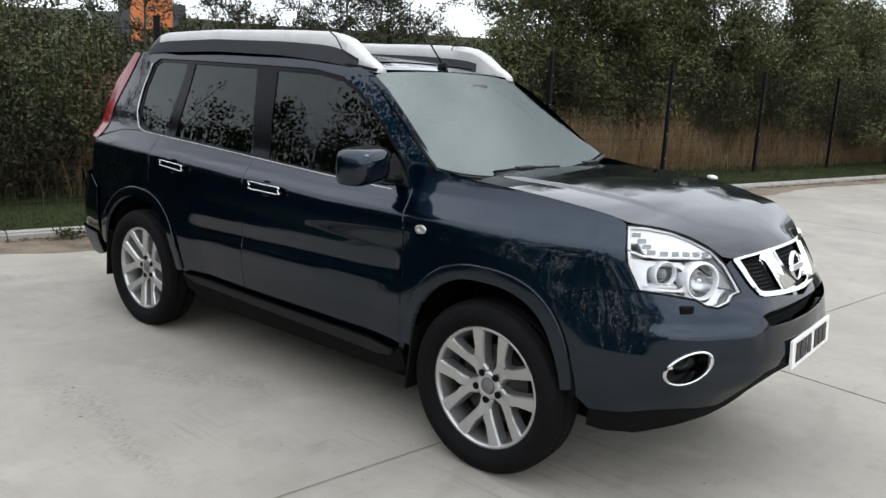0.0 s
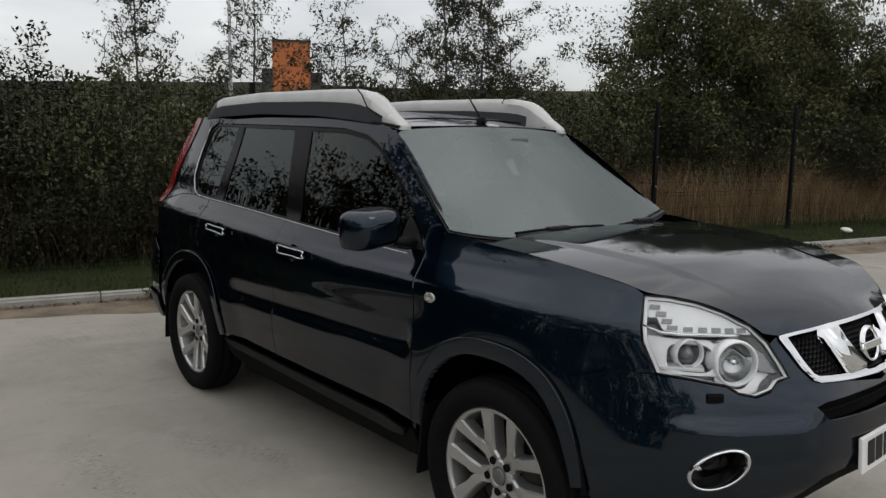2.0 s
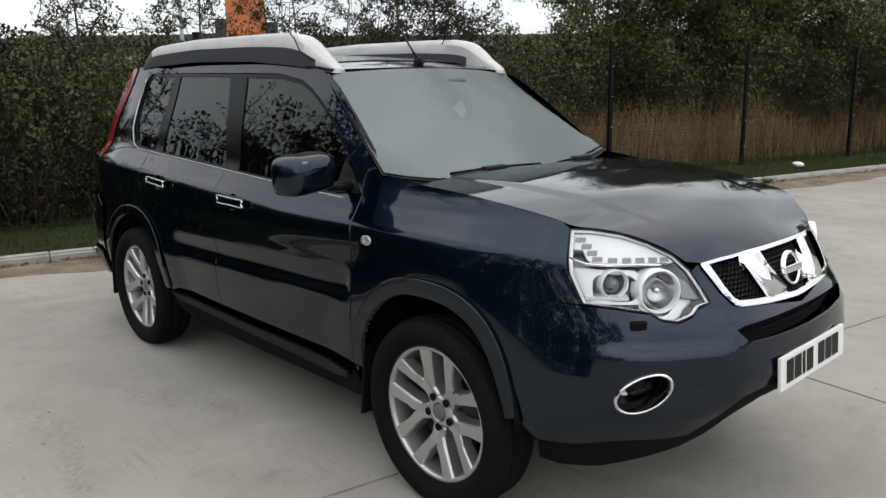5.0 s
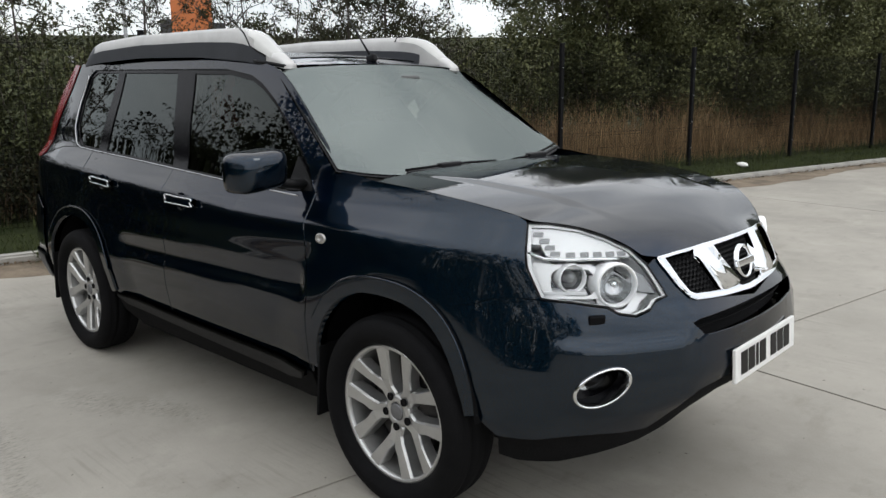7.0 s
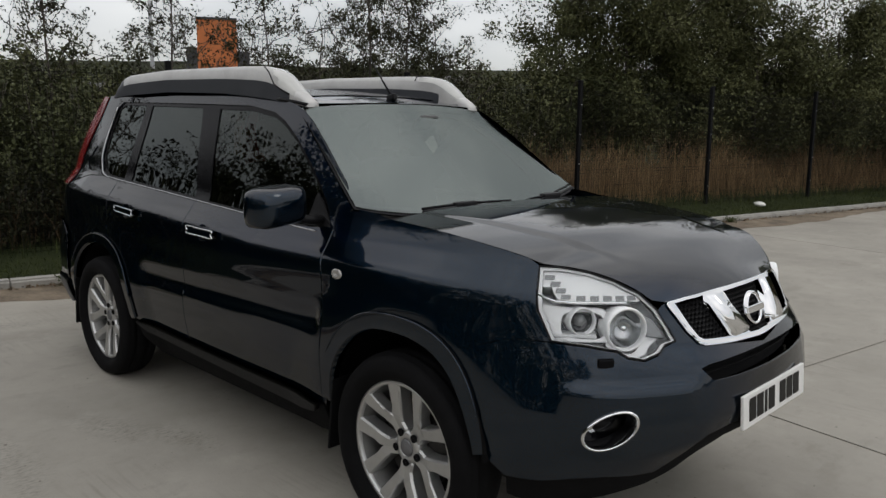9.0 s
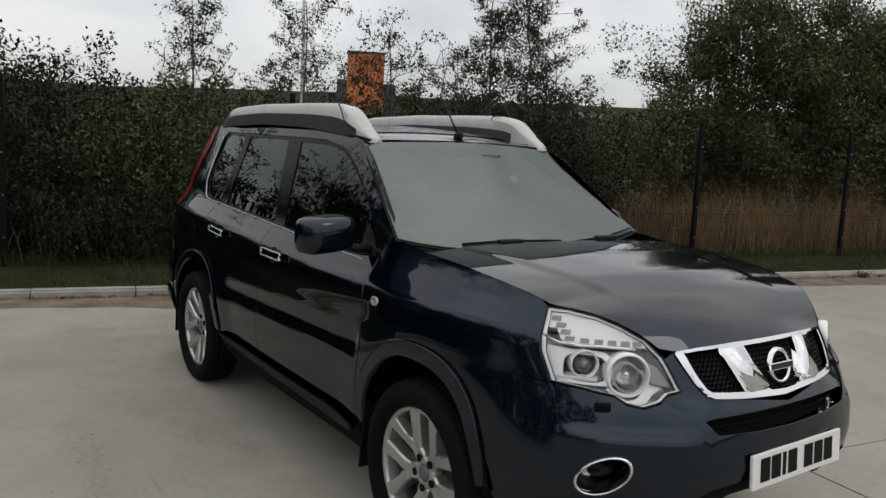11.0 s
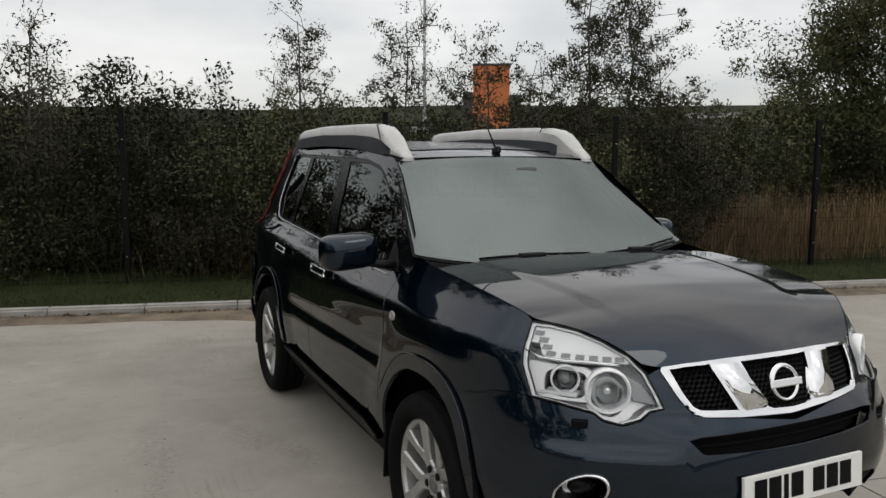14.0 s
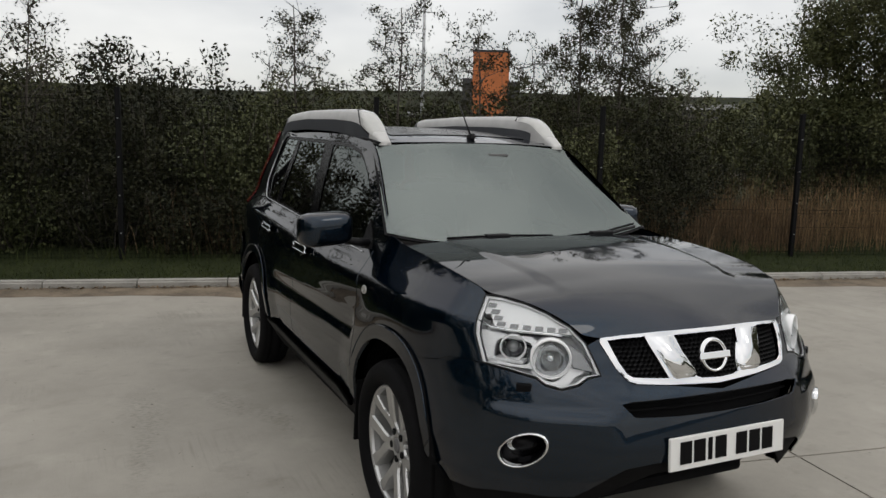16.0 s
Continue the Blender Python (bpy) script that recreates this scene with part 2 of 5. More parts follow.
RAILLAMP = material("rail_lamp_cover", (0.47, 0.47, 0.45), 0.16, 0.1, var=0.05, scale=20, coat=0.4)
LAMPGLASS = glass_material("lamp_glass", (0.98, 0.985, 0.99), 0.0, 1.25)
STRIP = material("bright_trim", (0.42, 0.42, 0.43), 0.16, 1.0)
REFLECTOR = material("reflector", (0.50, 0.51, 0.52), 0.16, 0.9)
LAMPWHITE = material("lamp_white", (0.78, 0.79, 0.80), 0.3)
# plain white; on the upper lamp it stands in for mirror facets reflecting sky
LAMPPALE = material("lamp_pale_white", (0.92, 0.925, 0.93), 0.40, var=0.03, scale=30)
LAMPGREY = material("lamp_grey", (0.24, 0.245, 0.25), 0.2, 0.3)
LAMPDARK = material("lamp_metal", (0.07, 0.072, 0.078), 0.14, 0.6)
DARKGREY = material("dark_grey", (0.045, 0.048, 0.055), 0.45, var=0.1, scale=10, spec=0.3)
SCREEN = glass_material("windscreen_glass", (0.60, 0.66, 0.62), 0.14, 14.0, (0.245, 0.272, 0.262))
SIDEGLASS = glass_material("side_glass", (0.10, 0.115, 0.115), 0.0, 1.38)
PRIVACY = glass_material("privacy_glass", (0.03, 0.03, 0.035), 0.0, 1.37)
REDLAMP = material("red_lamp", (0.19, 0.007, 0.009), 0.12, coat=0.2, spec=0.3)
PLATE = material("plate_white", (0.80, 0.80, 0.78), 0.35)
TRIM = material("grey_trim", (0.10, 0.10, 0.10), 0.8, var=0.15, scale=30)
LEATHER = material("grey_fabric", (0.07, 0.068, 0.066), 0.85, var=0.15, scale=40)
AMBER = material("clear_lamp", (0.42, 0.41, 0.39), 0.15, 0.5)


# ---- mesh helpers ----
def mesh_object(name, verts, faces, mat, parent=None, label="", smooth=True, normals=None):
    me = bpy.data.meshes.new(name)
    used = sorted({int(i) for f in faces for i in f})
    if len(used) < len(verts):
        place = {k: i for i, k in enumerate(used)}
        verts, faces = [verts[k] for k in used], [tuple(place[int(i)] for i in f) for f in faces]
    me.from_pydata([tuple(map(float, v)) for v in verts], [], [tuple(map(int, f)) for f in faces])
    me.materials.append(mat)
    if smooth:
        me.polygons.foreach_set("use_smooth", [True] * len(me.polygons))
    me.update()
    if normals is not None:
        me.normals_split_custom_set_from_vertices([tuple(map(float, n)) for n in normals])
    ob = new(name, me)
    if parent is not None:
        ob.parent = parent
    if label:
        tagged(ob, label)
    return ob


def part(name, bm, mat, parent=None, label="", smooth=False):
    me = bpy.data.meshes.new(name)
    bm.to_mesh(me)
    bm.free()
    me.materials.append(mat)
    if smooth:
        me.polygons.foreach_set("use_smooth", [True] * len(me.polygons))
    ob = new(name, me)
    if parent is not None:
        ob.parent = parent
    if label:
        tagged(ob, label)
    return ob


def bm_box(bm, size, m, bevel=0.0, segments=2):
    r = bmesh.ops.create_cube(bm, size=1.0, matrix=m @ Matrix.Diagonal((*size, 1)))
    if bevel:
        edges = list({e for v in r["verts"] for e in v.link_edges})
        bmesh.ops.bevel(bm, geom=edges, offset=bevel, segments=segments, affect="EDGES", profile=0.6)


def box(name, size, m, mat, parent=None, label="", bevel=0.005, segments=2):
    bm = bmesh.new()
    bm_box(bm, size, m, bevel, segments)
    return part(name, bm, mat, parent, label, smooth=False)


def lathe(profile, n=48, arc=2 * math.pi):
    """Verts and faces of a profile of (radius, depth) turned round the z axis."""
    verts, faces, k = [], [], len(profile)
    for i in range(n):
        a = arc * i / n
        verts += [(r * math.cos(a), r * math.sin(a), h) for r, h in profile]
    for i in range(n):
        for j in range(k - 1):
            a, b = i * k + j, ((i + 1) % n) * k + j
            faces.append((a, b, b + 1, a + 1))
    return np.array(verts), faces


def tube(points, radius, n=8, taper=None, flat=1.0):
    """A round bar along points."""
    pts = [Vector(p) for p in points]
    verts, faces = [], []
    for i, p in enumerate(pts):
        d = (pts[min(i + 1, len(pts) - 1)] - pts[max(i - 1, 0)]).normalized()
        up = Vector((0, 0, 1)) if abs(d.z) < 0.9 else Vector((1, 0, 0))
        a = d.cross(up).normalized()
        b = a.cross(d).normalized()
        r = radius if taper is None else radius + (taper - radius) * i / (len(pts) - 1)
        verts += [p + a * (r * math.cos(2 * math.pi * j / n)) + b * (r * flat * math.sin(2 * math.pi * j / n)) for j in range(n)]
    for i in range(len(pts) - 1):
        for j in range(n):
            a, b = i * n + j, i * n + (j + 1) % n
            faces.append((a, b, b + n, a + n))
    faces.append(tuple(range(n))[::-1])
    faces.append(tuple(range((len(pts) - 1) * n, len(pts) * n)))
    return verts, faces


def moved(verts, m):
    return [m @ Vector(v) for v in verts]


# ---- the car: one smooth skin, cut into panels ----
from mathutils.geometry import delaunay_2d_cdt


def smooth_table(pairs, lo, hi, step, sigma):
    xs = np.arange(lo, hi + step / 2, step)
    ys = np.interp(xs, *np.array(pairs).T)
    k = int(4 * sigma / step)
    w = np.exp(-0.5 * (np.arange(-k, k + 1) * step / sigma) ** 2)
    ys = np.convolve(np.pad(ys, k, mode="reflect", reflect_type="odd"), w / w.sum(), mode="valid")
    return xs, ys


def catmull(points, n=12, closed=False):
    p = [np.array(q, float) for q in points]
    k, out = len(p), []
    for i in range(k if closed else k - 1):
        a, b, c, d = (p[(i + j) % k] if closed else p[min(max(i + j, 0), k - 1)] for j in (-1, 0, 1, 2))
        for t in np.arange(n) / n:
            out.append(0.5 * (2 * b + (c - a) * t + (2 * a - 5 * b + 4 * c - d) * t * t + (3 * b - a - 3 * c + d) * t**3))
    if not closed:
        out.append(p[-1])
    return np.array(out)


PLAN = [(0.955, -0.2), (0.955, 0.0), (0.945, 0.2), (0.915, 0.38), (0.86, 0.53), (0.79, 0.645), (0.70, 0.73), (0.58, 0.79), (0.42, 0.832),
        (0.2, 0.858), (0.0, 0.866), (-0.5, 0.868), (-1.3, 0.868), (-2.1, 0.865), (-2.63, 0.86), (-3.0, 0.852), (-3.28, 0.83), (-3.47, 0.785),
        (-3.60, 0.67), (-3.645, 0.42), (-3.66, 0.0), (-3.66, -0.2)]
_rail = catmull(PLAN, 24)[24:-24]
_len = np.r_[0, np.cumsum(np.hypot(*np.diff(_rail, axis=0).T))]
RAIL_S = np.arange(0, _len[-1], 0.004)
RAIL_X, RAIL_Y = np.interp(RAIL_S, _len, _rail[:, 0]), np.interp(RAIL_S, _len, _rail[:, 1])
_w = np.exp(-0.5 * (np.arange(-30, 31) * 0.004 / 0.035) ** 2)
_w /= _w.sum()
RAIL_X = np.convolve(np.r_[RAIL_X[30:0:-1], RAIL_X, RAIL_X[-2:-32:-1]], _w, mode="valid")
RAIL_Y = np.convolve(np.r_[-RAIL_Y[30:0:-1], RAIL_Y, -RAIL_Y[-2:-32:-1]], _w, mode="valid")
_tx, _ty = np.gradient(RAIL_X), np.gradient(RAIL_Y)
_tl = np.hypot(_tx, _ty)
RAIL_NX, RAIL_NY = _ty / _tl, -_tx / _tl
RAIL_END = RAIL_S[-1]
FRONT = smooth_table([(0.15, -0.13), (0.30, -0.10), (0.42, -0.03), (0.52, 0.015), (0.62, 0.032), (0.72, 0.012), (0.80, -0.008), (0.86, -0.035),
                      (0.93, -0.07), (1.0, -0.115), (1.08, -0.16), (1.3, -0.3), (1.75, -0.5)], 0.1, 1.8, 0.002, 0.016)
SIDE = smooth_table([(0.15, -0.15), (0.25, -0.10), (0.35, -0.05), (0.45, -0.014), (0.56, 0.0), (0.63, 0.001), (0.70, -0.006), (0.77, -0.013), (0.85, -0.020), (0.92, -0.024), (0.97, -0.028), (0.995, -0.033), (1.02, -0.052),
                     (1.04, -0.073), (1.06, -0.086), (1.10, -0.118), (1.15, -0.140), (1.20, -0.152), (1.6, -0.272), (1.66, -0.292), (1.8, -0.34)], 0.1, 1.8, 0.002, 0.009)
REAR = smooth_table([(0.15, -0.12), (0.3, -0.08), (0.5, 0.0), (0.7, 0.0), (0.78, -0.03), (0.86, -0.07), (1.1, -0.12), (1.3, -0.16), (1.66, -0.35), (1.8, -0.45)],
                    0.1, 1.8, 0.002, 0.02)
WHEEL_R, HUB_Z, WHEEL_X = 0.36, 0.354, (0.016, -2.63)


def step_up(x, a, b):
    t = np.clip((x - a) / (b - a), 0, 1)
    return t * t * (3 - 2 * t)


def skin(s, z):
    """The outer skin: s is the way round the car from the nose (positive on its right), z the height."""
    s, z = np.asarray(s, float), np.asarray(z, float)
    a = np.clip(np.abs(s), 0, RAIL_END)
    x, y, nx, ny = (np.interp(a, RAIL_S, t) for t in (RAIL_X, RAIL_Y, RAIL_NX, RAIL_NY))
    wf, wr = 1 - step_up(a, 0.66, 1.14), step_up(a, RAIL_END - 1.0, RAIL_END - 0.45)
    belt = 0.046 * np.clip(-x - 1.0, 0, 2.0) * step_up(z, 0.85, 1.03) * (1 - step_up(z, 1.25, 1.6))
    off = wf * np.interp(z, *FRONT) + wr * np.interp(z, *REAR) + (1 - wf - wr) * np.interp(z - belt, *SIDE)
    off = off - 0.012 * np.exp(-(((a - 0.45) / 0.13) ** 2)) * step_up(z, 0.80, 0.86) * (1 - step_up(z, 0.96, 1.01))
    off = off + 0.022 * (1 - step_up(a, 0.38, 0.62)) * step_up(z, 0.46, 0.56) * (1 - step_up(z, 0.76, 0.84))
    off = off + 0.011 * step_up(z, 0.60, 0.728) * (1 - step_up(z, 0.728, 0.750)) * step_up(a, 0.40, 0.48) * (1 - step_up(a, 0.80, 0.88))
    # a shallow groove along the doors
    zg = z - 0.027 * (x + 1.4)
    groove = step_up(-zg, -0.80, -0.722) * (1 - step_up(-zg, -0.720, -0.664))
    off = off - 0.010 * groove * step_up(x, -2.16, -2.02) * (1 - step_up(x, -0.50, -0.45))
    for wx in WHEEL_X:
        r = np.hypot(x - wx, z - HUB_Z)
        off = off + 0.016 * (1 - step_up(r, 0.47, 0.72)) * (1 - step_up(z, 0.9, 1.1))
    sign = np.where(s >= 0, -1.0, 1.0)
    return np.stack([x + nx * off, sign * (y + ny * off), z + 0 * x], -1)


def s_of(x=None, y=None, z=0.75):
    """The way round at which the right side has that x (on its flank) or that y (at the nose), at height z."""
    p = skin(RAIL_S, np.full(len(RAIL_S), z))
    if y is None:
        i = int(np.clip(np.argmin(np.abs(p[:, 0] - x)), 1, len(RAIL_S) - 2))
        slope = (p[i + 1, 0] - p[i - 1, 0]) / (RAIL_S[i + 1] - RAIL_S[i - 1])
        return float(RAIL_S[i] + np.clip((x - p[i, 0]) / min(slope, -0.05), -0.002, 0.002))
    if x is None:
        near = RAIL_S < 1.3
        return float(RAIL_S[near][np.argmin(np.abs(p[near, 1] + abs(y)))])
    return float(RAIL_S[np.argmin((p[:, 0] - x) ** 2 + (p[:, 1] + abs(y)) ** 2)])


def on(*points):
    """Skin coordinates of places (x, y, z) on the right side; None where unknown."""
    return [(s_of(x, y, z), z) for x, y, z in points]


def flank(*points):
    return [(s_of(x, None, z), z) for x, z in points]


HEAD_OUT = on((0.517, 0.732, 1.082), (0.565, 0.675, 1.082), (0.62, 0.60, 1.068), (0.675, 0.545, 1.042), (0.729, 0.489, 1.004), (0.768, 0.455, 0.955),
              (0.800, 0.435, 0.895), (0.810, 0.425, 0.858), (0.80, 0.47, 0.852), (0.795, 0.50, 0.832), (0.783, 0.55, 0.818), (0.765, 0.60, 0.828), (0.745, 0.625, 0.848),
              (0.68, 0.70, 0.862), (0.60, 0.765, 0.868), (0.555, 0.775, 0.955))
WING_TOP = [(-0.158, 1.166), (0.0, 1.158), (0.125, 1.148), (0.26, 1.134), (0.388, 1.117), (0.46, 1.102)]
_edge = [tuple(skin(s_of(x, None, z), z)) for x, z in WING_TOP] + [tuple(skin(*q) + np.array([0.004, 0.002, 0.005])) for q in HEAD_OUT[:5]] + [(0.772, -0.462, 0.977), (0.805, -0.450, 0.952), (0.85, -0.445, 0.916), (0.90, -0.44, 0.874)]
HOOD_C = smooth_table([(-0.5, 1.186), (-0.25, 1.182), (0.1, 1.172), (0.4, 1.143), (0.6, 1.102), (0.75, 1.044), (0.84, 0.998), (0.9, 0.955), (1.0, 0.87)], -0.5, 1.0, 0.005, 0.04)
EDGE_X, EDGE_Y = smooth_table([(p[0], abs(p[1])) for p in _edge], -0.158, 0.90, 0.005, 0.022)
EDGE_Z = smooth_table([(p[0], p[2]) for p in _edge], -0.158, 0.90, 0.005, 0.022)[1]


def hood_z(x, y):
    zc = np.interp(x, HOOD_C[0], HOOD_C[1])
    ye, ze = np.interp(x, EDGE_X, EDGE_Y), np.interp(x, EDGE_X, EDGE_Z)
    ze = ze + 0.05 * np.clip(-0.158 - x, 0, 1) 
    q = np.clip(np.abs(y) / ye, 0, 1.1)
    fold = 0.545 - 0.13 * np.clip(x + 0.2, 0, 1)
    ridge = 0.0055 * (1 - step_up(np.abs(y), fold - 0.055, fold + 0.012)) * step_up(x, -0.42, -0.05) * (1 - step_up(x, 0.40, 0.72))
    return ze + (zc - ze) * (1 - q**2.0) + ridge


def hood_skin(x, y):
    return np.stack([x, y, hood_z(x, y)], -1)


def screen_skin(u, v):
    """The windscreen: u from -1 (right) to 1 (left), v from 0 (foot) to 1 (head)."""
    foot = np.stack([-0.300 - 0.085 * np.abs(u) ** 1.7, 0.728 * u, 1.142 + 0.058 * np.abs(u) ** 3], -1)
    head = np.stack([-0.862 - 0.075 * np.abs(u) ** 1.7, 0.592 * u, 1.612 - 0.026 * np.abs(u) ** 2.2], -1)
    p = foot + (head - foot) * np.asarray(v)[..., None]
    bow = (0.020 * (1 - u * u) * (np.sin(np.pi * np.clip(v, 0, 1))))[..., None]
    return p + bow * np.array([0.64, 0, 0.77])


ROOF_Z = smooth_table([(-3.4, 1.64), (-3.15, 1.675), (-2.8, 1.700), (-2.2, 1.712), (-1.6, 1.696), (-1.2, 1.665), (-0.98, 1.636), (-0.8, 1.600)], -3.4, -0.8, 0.005, 0.05)


def roof_skin(x, y):
    q = np.abs(y) / 0.6
    return np.stack([x, y, np.interp(x, *ROOF_Z) - 0.030 * q**2.5], -1)


def inside(px, py, loops):
    hit = np.zeros(len(px), bool)
    for loop in loops:
        x, y = np.array(loop).T
        x2, y2 = np.roll(x, -1), np.roll(y, -1)
        for a, b, c, d in zip(x, y, x2, y2):
            if b != d:
                hit ^= ((b > py) != (d > py)) & (px < (c - a) * (py - b) / (d - b) + a)
    return hit


def resample(loop, step):
    out = []
    for a, b in zip(loop, list(loop[1:]) + [loop[0]]):
        a, b = np.array(a, float), np.array(b, float)
        n = max(1, int(np.ceil(np.linalg.norm(b - a) / step)))
        out += [a + (b - a) * i / n for i in range(n)]
    return out


def panel(name, loops, mat, parent, label="", surf=skin, step=0.035, depth=0.014, lift=0.0, scale=1.0, flat=0.0):
    """A sheet cut from a skin along loops (the first is its outline, the rest are holes), with its edges turned in."""
    loops = [resample(l, step) for l in loops]
    rims = np.array([p for l in loops for p in l])
    lo, hi = rims.min(0), rims.max(0)
    gx, gy = np.meshgrid(np.arange(lo[0] + step / 2, hi[0], step), np.arange(lo[1] + step / 2, hi[1], step))
    grid = np.stack([gx.ravel(), gy.ravel()], -1)
    if len(grid):
        grid = grid[inside(grid[:, 0], grid[:, 1], loops)]
        near = np.array([np.min(((rims - g) ** 2).sum(1)) for g in grid]) if len(grid) else np.zeros(0)
        grid = grid[near > (0.45 * step) ** 2]
    pts = np.r_[rims, grid] if len(grid) else rims
    edges, at = [], 0
    for l in loops:
        edges += [(at + i, at + (i + 1) % len(l)) for i in range(len(l))]
        at += len(l)
    uv, _, tris, *_ = delaunay_2d_cdt([Vector(p) for p in pts], edges, [], 0, 1e-6)
    uv, tris = np.array([tuple(p) for p in uv]), np.array([t for t in tris if len(t) == 3])
    mid = uv[tris].mean(1)
    tris = tris[inside(mid[:, 0], mid[:, 1], loops)]
    e = 1e-3 * scale
    p = surf(uv[:, 0], uv[:, 1])
    du = surf(uv[:, 0] + e, uv[:, 1]) - surf(uv[:, 0] - e, uv[:, 1])
    dv = surf(uv[:, 0], uv[:, 1] + e) - surf(uv[:, 0], uv[:, 1] - e)
    n = np.cross(du, dv)
    n /= np.maximum(np.linalg.norm(n, axis=1, keepdims=True), 1e-12)
    out = np.sign((n * (p - np.array([-1.2, 0, 0.85]))).sum(1).mean())
    n *= out
    p = p + n * lift
    if flat:
        n = n * (1 - flat) + n.mean(0) * flat
        n /= np.linalg.norm(n, axis=1, keepdims=True)
    count = {}
    for t in tris:
        for a, b in ((0, 1), (1, 2), (2, 0)):
            count.setdefault(frozenset((t[a], t[b])), []).append((t[a], t[b]))
    rim = [v[0] for v in count.values() if len(v) == 1]
    tri0 = p[tris[:, 1]] - p[tris[:, 0]], p[tris[:, 2]] - p[tris[:, 0]]
    turn = (np.cross(*tri0) * n[tris[:, 0]]).sum(1) < 0
    tris[turn] = tris[turn][:, ::-1]
    verts, normals, faces = list(p), list(n), [tuple(t) for t in tris]
    if depth:
        for a, b in rim:
            q = [p[a], p[b], p[b] - n[b] * depth, p[a] - n[a] * depth]
            w = np.cross(p[b] - p[a], n[a])
            w /= max(np.linalg.norm(w), 1e-12)
            k = len(verts)
            verts += q
            soft = w * 0.7 + n[a] * 0.7
            normals += [soft, soft, w, w]
            faces.append((k, k + 1, k + 2, k + 3))
    return mesh_object(name, verts, faces, mat, parent, label, True, normals)


def mirrored(loops):
    return [[(-a, b) for a, b in l] for l in loops]


def both(fn):
    for side in (1, -1):
        fn(side)


def arc(wx, r, a0, a1, n=16):
    """Points on a wheel arch, degrees from straight ahead, upwards."""
    out = []
    for i in range(n + 1):
        a = radians(a0 + (a1 - a0) * i / n)
        c, s = math.cos(a), math.sin(a)
        square, tall, wide = (0.80, 1.15, 0.965) if wx > -1 else (0.90, 1.05, 1.0)
        out.append((wx + wide * r * math.copysign(abs(c) ** square, c), HUB_Z + tall * r * s**square))
    return out


suv = tagged(new("parked_suv"), "dark blue metallic five-door SUV with silver roof rails, parked on concrete", "car")
suv.empty_display_size = 0.3

ARCH = 0.425
# outlines on the right side
SEAM = flank((0.52, 0.862), (0.44, 0.850), (0.385, 0.828))
FOG = [(0.7165 + 0.084 * math.cos(a), 0.611 + 0.055 * math.sin(a) - 0.026 * math.cos(a)) for a in np.linspace(0, 2 * math.pi, 28, endpoint=False)]
GR_TOP = [(0.0, 0.985), (0.2, 0.984), (0.34, 0.978), (0.408, 0.970)]
GR_OUT = GR_TOP + [(0.413, 0.960), (0.380, 0.88), (0.354, 0.843), (0.33, 0.834), (0.2, 0.825), (0.0, 0.816)]


def nose(pts):
    return [(s_of(y=y, z=z) if y else 0.0, z) for y, z in pts]


GRILLE = nose(GR_OUT)
SLOT = nose([(0.0, 0.790), (0.2, 0.789), (0.36, 0.786), (0.405, 0.778), (0.37, 0.738), (0.35, 0.733), (0.2, 0.728), (0.0, 0.726)])
PLATE_DIP = nose([(0.0, 0.575), (0.2, 0.578), (0.30, 0.580), (0.395, 0.566), (0.435, 0.540), (0.455, 0.510), (0.480, 0.475), (0.52, 0.442)])


def around(half):
    """A closed loop over the nose from the half on the right side."""
    return list(half) + [(-a, b) for a, b in reversed(half) if a > 1e-6]


front_low = nose([(0.595, 0.438)]) + on((0.75, 0.659, 0.440), (0.669, 0.717, 0.428), (0.58, 0.759, 0.404), (0.463, 0.802, 0.396))
arch_front = flank(*[(x, z) for x, z in arc(0.0, ARCH, 8, 62, 10)])
half = [(0.0, 0.797)] + [(a, b - 0.004) for a, b in GRILLE[::-1] if a > 0.01][:4] + [(GRILLE[5][0] + 0.006, GRILLE[5][1]), (GRILLE[4][0] + 0.006, GRILLE[4][1] + 0.006)]
half += [(HEAD_OUT[5][0] - 0.008, 0.950), (HEAD_OUT[5][0] - 0.006, 0.944)] + [(a - 0.006, b - 0.002) for a, b in HEAD_OUT[6:8]] + [(a, b - 0.006) for a, b in HEAD_OUT[8:15]]
half += [(a, b - 0.0015) for a, b in SEAM] + arch_front[::-1] + front_low[::-1] + PLATE_DIP[::-1]
bumper = panel("front_bumper", [around(half), FOG, mirrored([FOG])[0], around(SLOT)], PAINT, suv, "dark blue front bumper", step=0.03)

# under-body and dark backing
panel("lower_grille", [around([(0.0, 0.573)] + [(a, b - 0.002) for a, b in PLATE_DIP[1:]] + [(a, b - 0.004) for a, b in front_low]
      + flank((0.44, 0.30), (0.5, 0.29), (0.62, 0.30)) + nose([(0.6, 0.335), (0.50, 0.375), (0.44, 0.415), (0.38, 0.462), (0.28, 0.525), (0.2, 0.53), (0.0, 0.53)]))], RUBBER, suv, "black lower bumper lip", lift=-0.012, step=0.04)
panel("bumper_backing", [around(nose([(0.0, 1.0), (0.3, 0.99), (0.5, 0.96)]) + flank((0.55, 0.9), (0.44, 0.84), (0.44, 0.45)) + nose([(0.5, 0.47), (0.0, 0.5)]))], BLACK, suv, lift=-0.13, depth=0, step=0.06)

